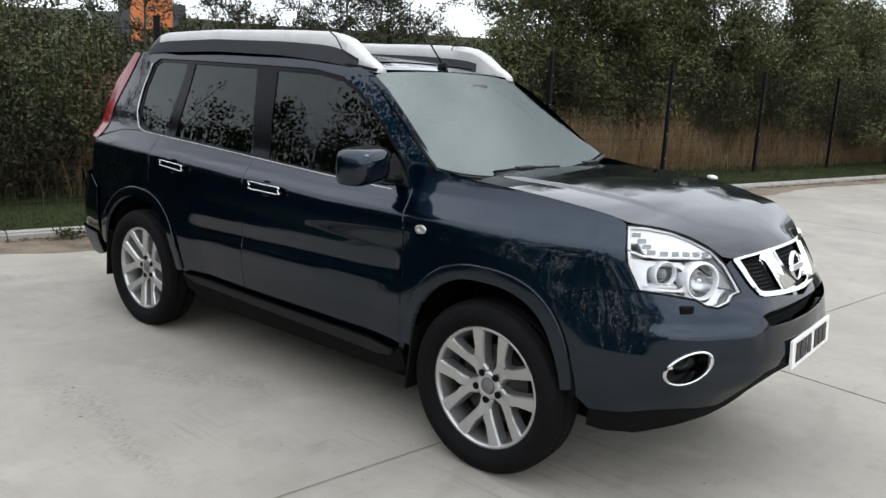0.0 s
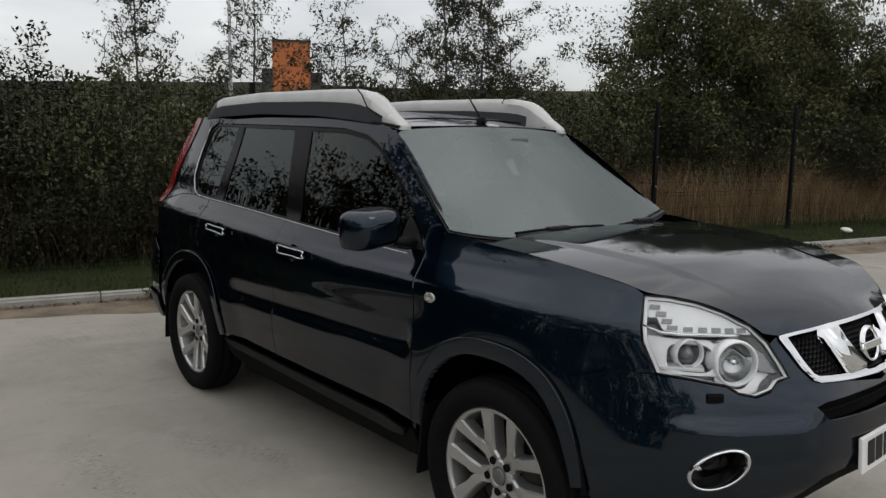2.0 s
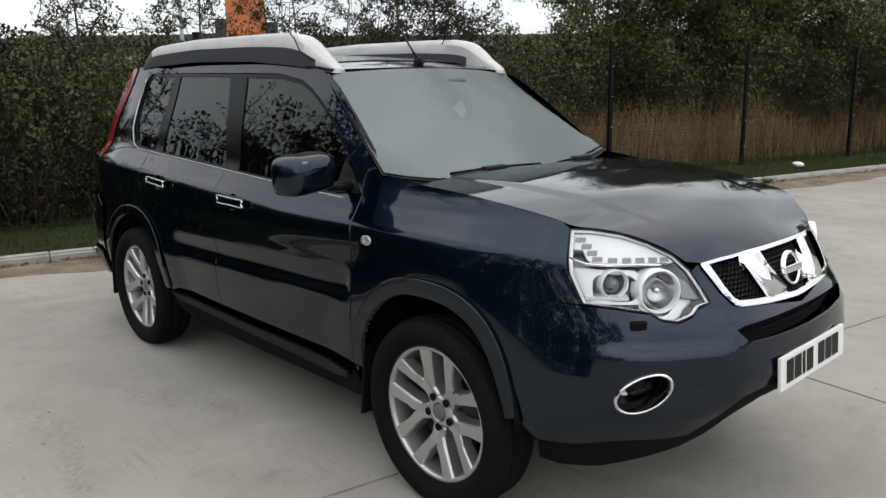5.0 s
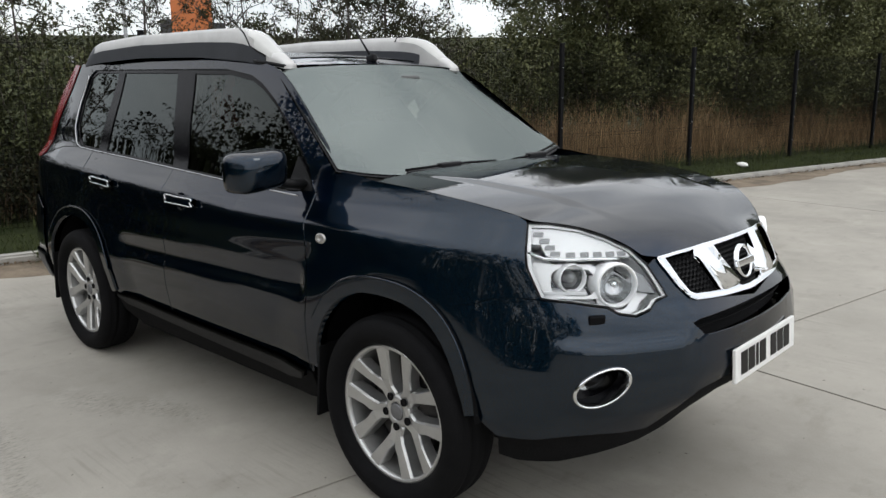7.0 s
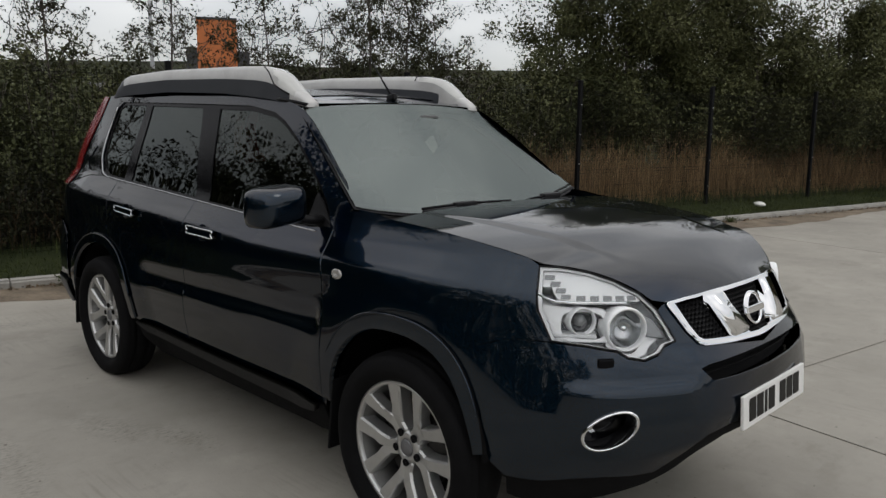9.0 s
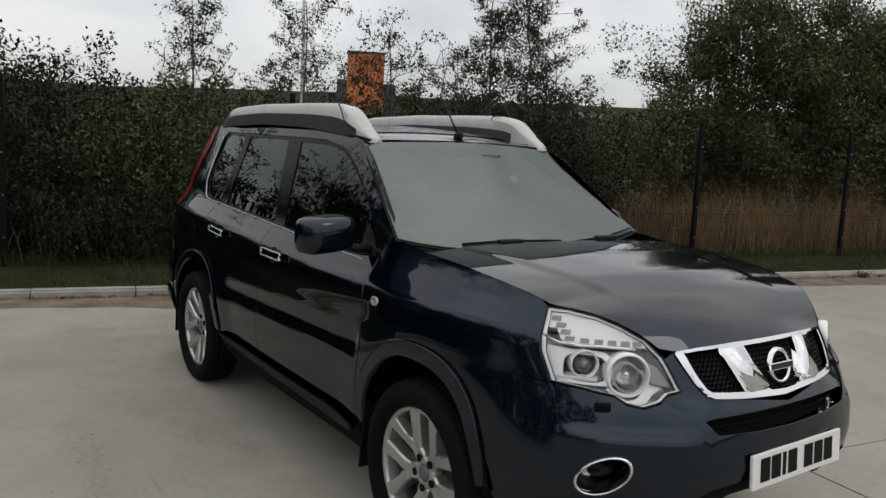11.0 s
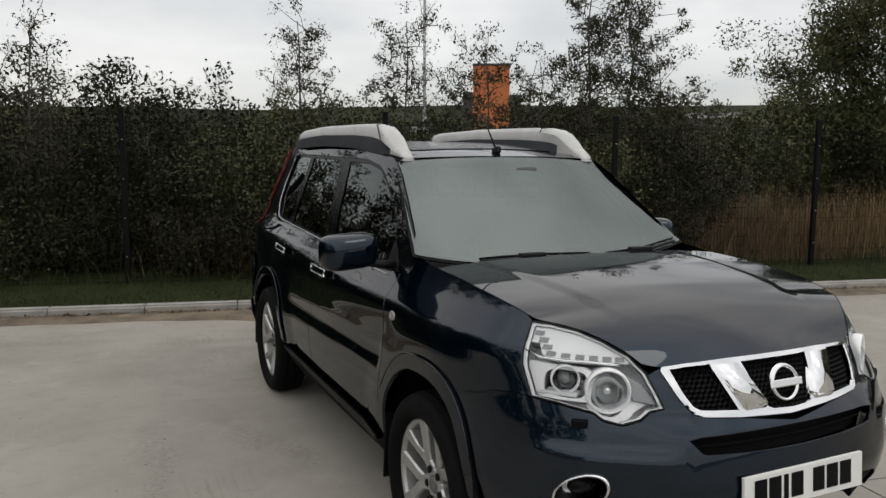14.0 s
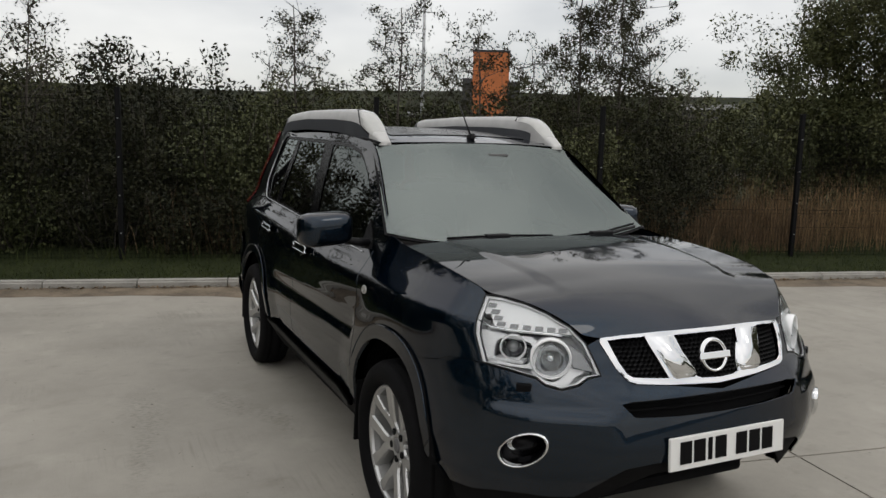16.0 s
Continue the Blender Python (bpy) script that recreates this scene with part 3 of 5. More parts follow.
# grille
WIN1 = nose([(0.255, 0.974), (0.33, 0.970), (0.392, 0.963), (0.374, 0.900), (0.355, 0.860), (0.338, 0.849), (0.200, 0.842)])
WIN0 = nose([(0.0, 0.975), (0.15, 0.974), (0.122, 0.88), (0.098, 0.842), (0.080, 0.833), (0.0, 0.829)])
grille = panel("grille", [around(GRILLE), around(WIN0), WIN1, mirrored([WIN1])[0]], CHROME, suv, "chrome grille surround with black mesh", step=0.010, lift=0.012, depth=0.020)
mesh_v, mesh_f = [], []
for row in range(13):
    z0 = 0.824 + row * 0.0135
    for col in range(-24, 25):
        s0 = col * 0.0195 + (row % 2) * 0.00975
        pts = [(s0 + 0.0105 * math.cos(a), z0 + 0.0085 * math.sin(a)) for a in np.linspace(math.pi / 6, 2 * math.pi + math.pi / 6, 7)[:-1]]
        inner = [(s0 + 0.0078 * math.cos(a), z0 + 0.0060 * math.sin(a)) for a in np.linspace(math.pi / 6, 2 * math.pi + math.pi / 6, 7)[:-1]]
        if inside(np.array([s0]), np.array([z0]), [around(GRILLE)])[0]:
            k = len(mesh_v)
            q = skin(*np.array(pts + inner).T)
            mesh_v += [v + np.array([-0.012, 0, 0]) for v in q[:6]] + [v + np.array([-0.016, 0, 0]) for v in q[6:]] + [v + np.array([-0.034, 0, 0]) for v in q[6:]]
            for i in range(6):
                j = (i + 1) % 6
                mesh_f += [(k + i, k + j, k + 6 + j, k + 6 + i), (k + 6 + i, k + 6 + j, k + 12 + j, k + 12 + i)]
mesh_object("grille_mesh", mesh_v, mesh_f, BLACK, grille, "black honeycomb mesh", smooth=False)
for side in (1, -1):
    bar = [(0.262, 0.980, -0.004), (0.160, 0.981, -0.004), (0.106, 0.862, 0.014), (0.196, 0.858, 0.012)]
    top = np.array([skin(s_of(y=y, z=z), z) + np.array([0.022 + f, 0, 0]) for y, z, f in bar])
    verts = list(top) + [v + np.array([-0.06, 0, 0]) for v in top]
    low = (top[2] + top[3]) / 2
    lip = [top[2] + np.array([-0.030, 0.006, -0.036]), top[3] + np.array([-0.030, 0.010, -0.036])]
    verts += lip
    verts = np.array(verts)
    verts[:, 1] *= side
    vb = bmesh.new()
    bv = [vb.verts.new(v) for v in verts]
    for f in ((0, 1, 2, 3), (3, 2, 8, 9), (0, 3, 7, 4), (1, 2, 6, 5), (3, 9, 7), (2, 8, 6), (0, 1, 5, 4)):
        vb.faces.new([bv[i] for i in f])
    bmesh.ops.recalc_face_normals(vb, faces=vb.faces)
    bmesh.ops.bevel(vb, geom=[e for e in vb.edges if len(e.link_faces) == 2], offset=0.006, segments=3, affect="EDGES")
    part("grille_bar", vb, CHROME, grille, "broad chrome bar", smooth=True)
ring_v, ring_f = lathe([(0.062, 0.0), (0.060, 0.010), (0.054, 0.014), (0.048, 0.010), (0.046, 0.0), (0.062, 0.0)], 40)
FACE = pose(0.902, 0, 0.902, 0, 0, 0) @ Matrix(((0, 0, 1, 0), (1, 0, 0, 0), (0, 1, 0, 0), (0, 0, 0, 1))) @ pose(0, 0, 0, -14, 0, 0)
emblem = mesh_object("emblem", moved(ring_v, FACE), ring_f, CHROME, grille, "plain chrome ring badge")
box("emblem_bar", (0.138, 0.026, 0.014), FACE @ pose(0, 0, 0.010), CHROME, emblem, bevel=0.004)
panel("slot_backing", [around([(a + (0.012 if a > 0.01 else 0), b + (0.01 if b > 0.76 else -0.01)) for a, b in SLOT])], RUBBER, suv, "black bumper slot", lift=-0.06, depth=0, step=0.05)
for z0 in (0.745, 0.768):
    v, f = tube([skin(s, z0) + np.array([-0.045, 0, 0]) for s in np.linspace(-0.37, 0.37, 24)], 0.005, 6)
    mesh_object("slot_bar", v, f, RUBBER, suv)

# plate with bars in place of its characters
plate = box("number_plate", (0.012, 0.522, 0.113), pose(1.004, 0, 0.611, 0, -4, 0), PLATE, suv, "white number plate with dark bars", bevel=0.004)
for i, (y, w) in enumerate(((-0.195, 0.05), (-0.135, 0.05), (-0.088, 0.018), (-0.040, 0.05), (0.055, 0.05), (0.117, 0.05), (0.178, 0.05))):
    box("plate_bar", (0.002, w, 0.076), pose(1.0115, y, 0.614, 0, -4, 0), GLOSSBLACK, plate, bevel=0.0)
box("plate_strip", (0.002, 0.09, 0.006), pose(1.0105, 0.0, 0.564, 0, -4, 0), TRIM, plate, bevel=0.0)
box("plate_plinth", (0.05, 0.46, 0.09), pose(0.973, 0, 0.610, 0, -4, 0), BLACK, suv, bevel=0.01)


def side_part(side):
    def loops(l):
        return l if side > 0 else mirrored(l)

    def at(x, y, z):
        return Vector((x, -side * y, z))

    lean = Matrix.Diagonal((1, side, 1, 1))

    # headlight
    inner = [(a, b) for a, b in HEAD_OUT]
    lamp = panel("headlight", loops([inner]), LAMPWHITE, suv, "clear headlight unit", lift=-0.085, depth=0, step=0.03)
    panel("lens", loops([inner]), LAMPGLASS, lamp, "clear lens", lift=-0.001, depth=0, step=0.025).visible_shadow = False
    rim_v, rim_f = [], []
    ring = resample(inner, 0.02)
    for k, (a, b) in enumerate(ring):
        for d in (-0.004, -0.086):
            e = 1e-3
            p0 = skin(a, b)
            n0 = np.cross(skin(a + e, b) - p0, skin(a, b + e) - p0)
            n0 /= np.linalg.norm(n0)
            n0 *= np.sign(n0 @ (p0 - np.array([-1.2, 0, 0.85])))
            q = p0 + n0 * d
            rim_v.append((q[0], q[1] * side, q[2]))
    for k in range(len(ring)):
        j = (k + 1) % len(ring)
        rim_f.append((2 * k, 2 * j, 2 * j + 1, 2 * k + 1))
    mesh_object("bezel", rim_v, rim_f, LAMPWHITE, lamp, "silver bezel")
    upper = [(1.0, 1.068), (0.95, 1.080), (0.892, 1.084), (0.80, 1.080), (0.738, 1.069), (0.67, 1.050), (0.612, 1.026), (0.575, 1.0), (0.556, 0.984), (0.732, 0.986), (0.880, 0.986), (0.905, 1.0), (0.93, 1.03), (0.965, 1.03), (0.985, 1.03)]
    panel("upper_lens", loops([upper]), LAMPPALE, lamp, "pale upper lamp, its sky reflection put in as plain white", lift=-0.014, depth=0.05, step=0.025)
    for a, b in ((0.944, 1.056), (0.918, 1.038), (0.894, 1.020), (0.872, 1.002), (0.814, 0.999), (0.756, 0.998), (0.700, 0.997), (0.646, 0.996), (0.596, 0.995)):
        quad = [(a - 0.018, b - 0.0065), (a + 0.018, b - 0.0065), (a + 0.018, b + 0.0065), (a - 0.018, b + 0.0065)]
        panel("small_lamp", loops([quad]), LAMPGREY, lamp, lift=-0.011, depth=0.004, step=0.03)
    mid = np.mean(HEAD_OUT, axis=0)
    disc = [(0.637 + 0.066 * math.cos(a), 0.903 + 0.062 * math.sin(a)) for a in np.linspace(0, 2 * math.pi, 28, endpoint=False)]
    plate_out = [(0.716, 0.962), (0.66, 0.974), (0.60, 0.966), (0.550, 0.915), (0.505, 0.874), (0.548, 0.856), (0.570, 0.838), (0.612, 0.826), (0.660, 0.834), (0.716, 0.866)]
    panel("beam_plate", loops([plate_out, disc]), LAMPPALE, lamp, "pale plate round the main beam", lift=-0.034, depth=0.02, step=0.02)
    thin = [tuple(np.array(q) + (mid - np.array(q)) * 0.055) for q in HEAD_OUT]
    panel("bezel_edge", loops([inner, thin]), LAMPPALE, lamp, "thin pale bezel edge", lift=-0.006, depth=0.012, step=0.02)
    hole = [(0.800 + 0.082 * math.copysign(abs(math.cos(a)) ** 0.55, math.cos(a)), 0.922 + 0.040 * math.copysign(abs(math.sin(a)) ** 0.55, math.sin(a))) for a in np.linspace(0, 2 * math.pi, 28, endpoint=False)]
    housing = [(0.885, 0.974), (0.73, 0.974), (0.690, 0.958), (0.705, 0.876), (0.912, 0.870), (0.962, 0.880), (0.966, 0.955), (0.945, 0.977)]
    panel("lamp_housing", loops([housing, hole]), LAMPPALE, lamp, "pale bright housing round the projector", lift=-0.026, depth=0.03, step=0.03)
    panel("lamp_cavity", loops([[(a + (a - 0.80) * 0.06, b) for a, b in hole]]), LAMPDARK, lamp, "dark cavity round the projector", lift=-0.070, depth=0, step=0.03)
    corner = [(0.600, 0.968), (0.640, 0.966), (0.572, 0.925), (0.552, 0.885), (0.480, 0.872), (0.520, 0.930)]
    panel("inner_corner", loops([corner]), LAMPGREY, lamp, "grey inner corner", lift=-0.020, depth=0.02, step=0.03)
    v, f = tube([(p[0], p[1] * side, p[2]) for p in (skin(a, b) + np.array([-0.012, 0.006, 0]) for a, b in ((0.965, 1.0), (0.90, 0.982), (0.82, 0.979), (0.73, 0.979), (0.64, 0.977), (0.56, 0.972)))], 0.0055, 8)
    mesh_object("light_strip", v, f, CHROME, lamp, "chrome strip under the small square lamps")
    for (x, y, z), r, sink, nm in (((0.764, 0.580, 0.902), 0.061, -0.030, "main_reflector"), ((0.672, 0.675, 0.924), 0.040, -0.045, "dip_projector")):
        q = skin(s_of(x, y, z), z)
        face = Vector((0.86, -side * 0.50, 0.05)).normalized()
        aim = Matrix.Translation(Vector((q[0], q[1] * side, q[2])) + face * sink) @ face.to_track_quat("Z", "Y").to_matrix().to_4x4()
        v, f = lathe([(r * 1.10, -0.05), (r * 1.16, 0.010), (r * 1.13, 0.020), (r * 1.08, 0.023), (r * 1.01, 0.017), (r * 0.99, 0.0), (r * 0.84, -0.022), (r * 0.5, -0.040), (r * 0.05, -0.045)], 36)
        cut = [q for q in range(len(f)) if q % 8 > 4]
        ringf = [f[k] for k in range(len(f)) if k % 8 <= 4]
        bowl = mesh_object(nm, moved(v, aim), ringf, LAMPPALE, lamp, "white lamp ring")
        mesh_object("reflector_bowl", moved(v, aim), [f[k] for k in cut], REFLECTOR, lamp, "mirror bowl")
        v, f = lathe([(r * 0.56, -0.03), (r * 0.54, -0.012), (r * 0.40, 0.004), (r * 0.22, 0.012), (0.0005, 0.014)], 28)
        mesh_object("projector_lens" if r < 0.05 else "bulb_cap", moved([q * (1 if r < 0.05 else 0.4) for q in v], aim), f, LAMPGREY if r < 0.05 else CHROME, lamp)
    q = skin(s_of(0.655, 0.69, 0.875), 0.878)
    box("lamp_floor", (0.05, 0.15, 0.012), Matrix.Translation((q[0] - 0.05, (q[1] + 0.03) * side, q[2])) @ pose(0, 0, 0, 0, 0, -side * 50), LAMPWHITE, lamp, bevel=0.004)
    v, f = tube([(p[0], p[1] * side, p[2]) for p in (skin(a, b) for a, b in ring + ring[:1])], 0.0028, 6)
    mesh_object("gasket", v, f, BLACK, lamp, "black seal round the lens")

    # fog lamp, washer cover
    fv, ff = [], []
    for k in range(40):
        a = 2 * math.pi * k / 40
        for r, d in ((1.14, 0.000), (1.12, 0.010), (1.06, 0.013), (1.01, 0.008), (0.99, -0.03), (0.92, -0.06)):
            q = skin(0.7165 + 0.074 * r * math.cos(a), 0.611 + 0.053 * r * math.sin(a) - 0.026 * r * math.cos(a)) + np.array([0.80, -0.60, 0]) * d
            fv.append((q[0], q[1] * side, q[2]))
    for k in range(40):
        for j in range(5):
            a, b = k * 6 + j, ((k + 1) % 40) * 6 + j
            ff.append((a, b, b + 1, a + 1))
    fog = mesh_object("fog_lamp", fv, ff, CHROME, suv, "oval chrome ring of the fog lamp recess")
    c = skin(0.7165, 0.611)
    aim = Matrix.Translation((c[0] - 0.05, side * (c[1] + 0.035), c[2])) @ Vector((0.9, -side * 0.43, 0)).to_track_quat("Z", "Y").to_matrix().to_4x4()
    v, f = lathe([(0.13, -0.012), (0.05, -0.01), (0.042, 0.004), (0.03, 0.012), (0.0005, 0.016)], 28)
    v[:, 1] *= 0.62
    mesh_object("recess", moved(v, aim), f, GLOSSBLACK, fog)
    v, f = lathe([(0.024, 0.0), (0.024, 0.010), (0.016, 0.016), (0.0005, 0.018)], 24)
    mesh_object("bulb_lens", moved(v, aim @ pose(0.0, -0.004, -0.012) @ pose(*((-0.032, 0, 0) if side > 0 else (0.032, 0, 0)))), f, REFLECTOR, fog)
    q = skin(s_of(0.754, 0.677, 0.812), 0.812)
    box("washer_cover", (0.016, 0.052, 0.030), Matrix.Translation((q[0] - 0.002, q[1] * side, q[2])) @ pose(0, 0, 0, 0, 0, -side * 38), GLOSSBLACK, suv, bevel=0.006)

    # front wing
    arch_top = flank(*arc(0.0, ARCH, 62, 172, 20))
    wing = flank(*WING_TOP) + [(HEAD_OUT[0][0] + 0.006, HEAD_OUT[0][1] + 0.004), (HEAD_OUT[-1][0] + 0.007, HEAD_OUT[-1][1])]
    wing += [(HEAD_OUT[-2][0] + 0.006, HEAD_OUT[-2][1] - 0.002)] + [(a, b + 0.0015) for a, b in SEAM] + arch_top
    wing += flank((-0.436, 0.40), (-0.425, 0.55), (-0.435, 0.75), (-0.465, 0.95), (-0.497, 1.105), (-0.47, 1.16), (-0.39, 1.19), (-0.30, 1.185), (-0.22, 1.172))
    panel("front_wing", loops([wing]), PAINT, suv, "dark blue front wing", step=0.03)
    q = skin(s_of(-0.366, None, 0.948), 0.948)
    v, f = lathe([(0.033, -0.004), (0.032, 0.002), (0.024, 0.005), (0.012, 0.0055), (0.010, 0.002), (0.0005, 0.001)], 24)
    v[:, 1] *= 0.62
    aim = Matrix.Translation((q[0], side * q[1], q[2])) @ Vector((0, -side, 0.15)).to_track_quat("Z", "Y").to_matrix().to_4x4()
    mesh_object("side_repeater", moved(v, aim), f, AMBER, suv, "oval clear side repeater")

    # doors
    door1 = flank((-0.505, 1.108), (-0.472, 0.95), (-0.442, 0.75), (-0.432, 0.55), (-0.442, 0.41), (-0.50, 0.388), (-1.0, 0.392), (-1.56, 0.398), (-1.575, 0.47), (-1.60, 0.8), (-1.625, 1.07), (-1.63, 1.124), (-1.146, 1.098), (-0.75, 1.085))
    d1 = panel("front_door", loops([door1]), PAINT, suv, "dark blue front door", step=0.02)
    door2 = flank((-1.637, 1.126), (-1.632, 1.07), (-1.607, 0.8), (-1.582, 0.47), (-1.575, 0.400), (-2.10, 0.41), (-2.16, 0.43)) + flank(*arc(-2.63, ARCH + 0.045, 12, 78, 12)) + flank((-2.535, 0.92), (-2.55, 1.05), (-2.57, 1.172), (-1.94, 1.140))
    d2 = panel("rear_door", loops([door2]), PAINT, suv, "dark blue rear door", step=0.02)
    for d, grip in ((d1, ((-1.530, 1.019), (-1.296, 1.013), (-1.286, 0.981), (-1.520, 0.984))), (d2, ((-2.380, 1.047), (-2.158, 1.036), (-2.150, 1.005), (-2.372, 1.018)))):
        corner = flank(*grip)
        mids = np.mean(corner, axis=0)
        rounded = [tuple(q) for q in catmull([np.array(c) + (mids - np.array(c)) * k for c, nxt in zip(corner, corner[1:] + corner[:1]) for c, k in ((c, 0.0), ((np.array(c) + np.array(nxt)) / 2, 0.03))], 4, True)]
        handle = panel("handle", loops([rounded]), PAINT, d, "dark pull handle with a chrome frame", lift=0.026, depth=0.03, step=0.02)
        rim = [skin(a, b) for a, b in rounded + rounded[:2]]
        v, f = tube([(p[0], side * (p[1] - 0.027), p[2]) for p in rim], 0.0034, 6)
        mesh_object("handle_frame", v, f, CHROME, handle, "thin chrome frame")
        v, f = lathe([(0.052, 0.003), (0.049, 0.005), (0.045, 0.002), (0.03, -0.001), (0.0005, -0.002)], 28)
        v[:, 1] *= 0.8
        p = skin(mids[0], mids[1] - 0.004)
        mesh_object("handle_cup", moved(v, Matrix.Translation((p[0], side * (p[1] - 0.003), p[2])) @ Vector((0, -side, 0.18)).to_track_quat("Z", "Y").to_matrix().to_4x4()), f, PAINT, d, "dished cup behind the handle")

    # quarter panel and rear
    quarter = flank((-2.577, 1.172), (-2.557, 1.05), (-2.542, 0.92)) + flank(*arc(-2.63, ARCH + 0.045, 79, 80, 1)) + flank(*arc(-2.63, ARCH, 80, 170, 16)) + flank((-3.10, 0.44), (-3.15, 0.60), (-3.20, 0.80), (-3.31, 0.865), (-3.29, 1.10), (-3.16, 1.14), (-3.0, 1.175), (-2.8, 1.182))
    panel("rear_quarter", loops([quarter]), PAINT, suv, "dark blue rear quarter panel", step=0.035)
    strip = flank(*arc(-2.63, ARCH, 8, 80, 12)) + flank(*arc(-2.63, ARCH + 0.041, 78, 12, 12))
    panel("wheel_arch_edge", loops([strip]), PAINT, suv, step=0.03)
    for wx, a0, a1 in ((0.0, 9, 172), (-2.63, 8, 170)):
        low, high = (-0.040, 0.010) if wx > -1 else (0.002, 0.052)
        flare = flank(*arc(wx, ARCH + low, a0, a1, 36)) + flank(*arc(wx, ARCH + high, a1, a0, 36))
        panel("arch_flare", loops([flare]), PAINT, suv, "dark wheel arch flare", lift=0.012, depth=0.05, step=0.025)
        line = [skin(a, b) for a, b in flank(*arc(wx, ARCH + high, a0 + 14, a1 - 22, 40))]
        v, f = tube([(p[0], side * (p[1] - 0.0105), p[2]) for p in line], 0.0045, 6)
        mesh_object("flare_lip", v, f, PAINT, suv)
        v, f = [], []
        for x, z in arc(wx, ARCH + 0.012, 6, 172, 24):
            for y in (0.86, 0.55):
                v.append(at(x, y, z))
        f = [(2 * k, 2 * k + 1, 2 * k + 3, 2 * k + 2) for k in range(24)]
        mesh_object("arch_liner", v, f, RUBBER, suv)
    lamp_out = flank((-3.09, 1.66), (-3.14, 1.55), (-3.20, 1.40), (-3.235, 1.28), (-3.245, 1.14), (-3.27, 1.105)) + [(s_of(-3.44, 0.60, 1.11), 1.11), (s_of(-3.45, 0.60, 1.25), 1.25), (s_of(-3.40, 0.6, 1.40), 1.40), (s_of(-3.30, 0.58, 1.52), 1.52), (s_of(-3.17, 0.58, 1.665), 1.665)]
    panel("tail_light", loops([lamp_out]), REDLAMP, suv, "tall red tail light", step=0.03, lift=0.006, depth=0.03)

    # greenhouse
    glass_top = [(-0.585, 1.196), (-0.65, 1.262), (-0.75, 1.348), (-0.907, 1.462), (-1.02, 1.528), (-1.12, 1.568), (-1.33, 1.598), (-1.63, 1.606), (-1.81, 1.610), (-2.40, 1.622), (-2.83, 1.628), (-2.90, 1.59), (-2.925, 1.446), (-2.90, 1.30), (-2.84, 1.215), (-2.76, 1.187)]
    glass_low = [(-2.66, 1.180), (-1.94, 1.146), (-1.146, 1.106), (-0.75, 1.090), (-0.52, 1.100)]
    dlo = flank(*glass_top, *glass_low)
    outer = flank((-0.405, 1.205), (-0.50, 1.286), (-0.685, 1.43), (-0.82, 1.528), (-0.905, 1.578), (-0.98, 1.605), (-1.06, 1.622), (-1.35, 1.650), (-1.6, 1.668), (-1.9, 1.679), (-2.56, 1.680), (-3.07, 1.668), (-3.095, 1.63), (-3.155, 1.50), (-3.21, 1.36), (-3.23, 1.25), (-3.24, 1.13))
    outer += flank((-3.16, 1.148), (-3.0, 1.180), (-2.8, 1.187), (-2.74, 1.183)) + flank(*[(x, z - 0.012) for x, z in glass_low]) + flank((-0.47, 1.13))
    panel("body_side_frame", loops([outer, dlo]), PAINT, suv, "dark blue roof pillars and cant rail", step=0.03)
    w1 = flank((-0.63, 1.225), (-0.75, 1.325), (-0.907, 1.44), (-1.02, 1.505), (-1.12, 1.545), (-1.33, 1.576), (-1.64, 1.584), (-1.585, 1.34), (-1.525, 1.134), (-1.146, 1.116), (-0.72, 1.100), (-0.66, 1.16))
    w2 = flank((-1.820, 1.592), (-2.43, 1.604), (-2.425, 1.45), (-2.425, 1.30), (-2.43, 1.180), (-1.94, 1.158), (-1.665, 1.144), (-1.74, 1.34))
    w3 = flank((-2.51, 1.606), (-2.81, 1.612), (-2.872, 1.585), (-2.897, 1.446), (-2.875, 1.31), (-2.82, 1.23), (-2.75, 1.200), (-2.66, 1.192), (-2.53, 1.186), (-2.525, 1.32), (-2.515, 1.48))
    panel("window_frame", loops([dlo, w1, w2, w3]), GLOSSBLACK, suv, "black window frames and pillars", lift=-0.008, step=0.03, depth=0.012)
    panel("side_window", loops([w1]), SIDEGLASS, suv, "front side window", lift=-0.013, depth=0, step=0.04, flat=0.85)
    panel("side_window", loops([w2]), PRIVACY, suv, "dark privacy glass", lift=-0.013, depth=0, step=0.04, flat=0.85)
    panel("side_window", loops([w3]), PRIVACY, suv, "dark privacy glass", lift=-0.013, depth=0, step=0.04, flat=0.85)
    chrome = [(-2.905, 1.60), (-2.925, 1.446), (-2.90, 1.30), (-2.84, 1.215), (-2.76, 1.187)] + glass_low[:-1] + [(-0.60, 1.086)]
    pts = [skin(a, b) + np.array([0, 0.0, 0]) for a, b in flank(*[tuple(p) for p in catmull(chrome, 5)])]
    v, f = tube([(p[0], side * (p[1] - 0.002), p[2] - 0.004) for p in pts], 0.0045, 6)
    mesh_object("chrome_strip", v, f, STRIP, suv, "chrome window strip")

    # sill, mud flaps
    sill = flank((-0.44, 0.398), (-0.44, 0.30), (-0.55, 0.245), (-2.05, 0.255), (-2.17, 0.32), (-2.17, 0.43), (-2.1, 0.414), (-1.57, 0.408), (-1.0, 0.402))
    panel("sill", loops([sill]), RUBBER, suv, "black sill", lift=0.004, depth=0.05, step=0.04)
    mould = [(-0.47, 0.407), (-0.49, 0.372), (-0.60, 0.354), (-1.3, 0.370), (-2.03, 0.392), (-2.12, 0.434), (-1.98, 0.436), (-1.3, 0.424), (-0.6, 0.420)]
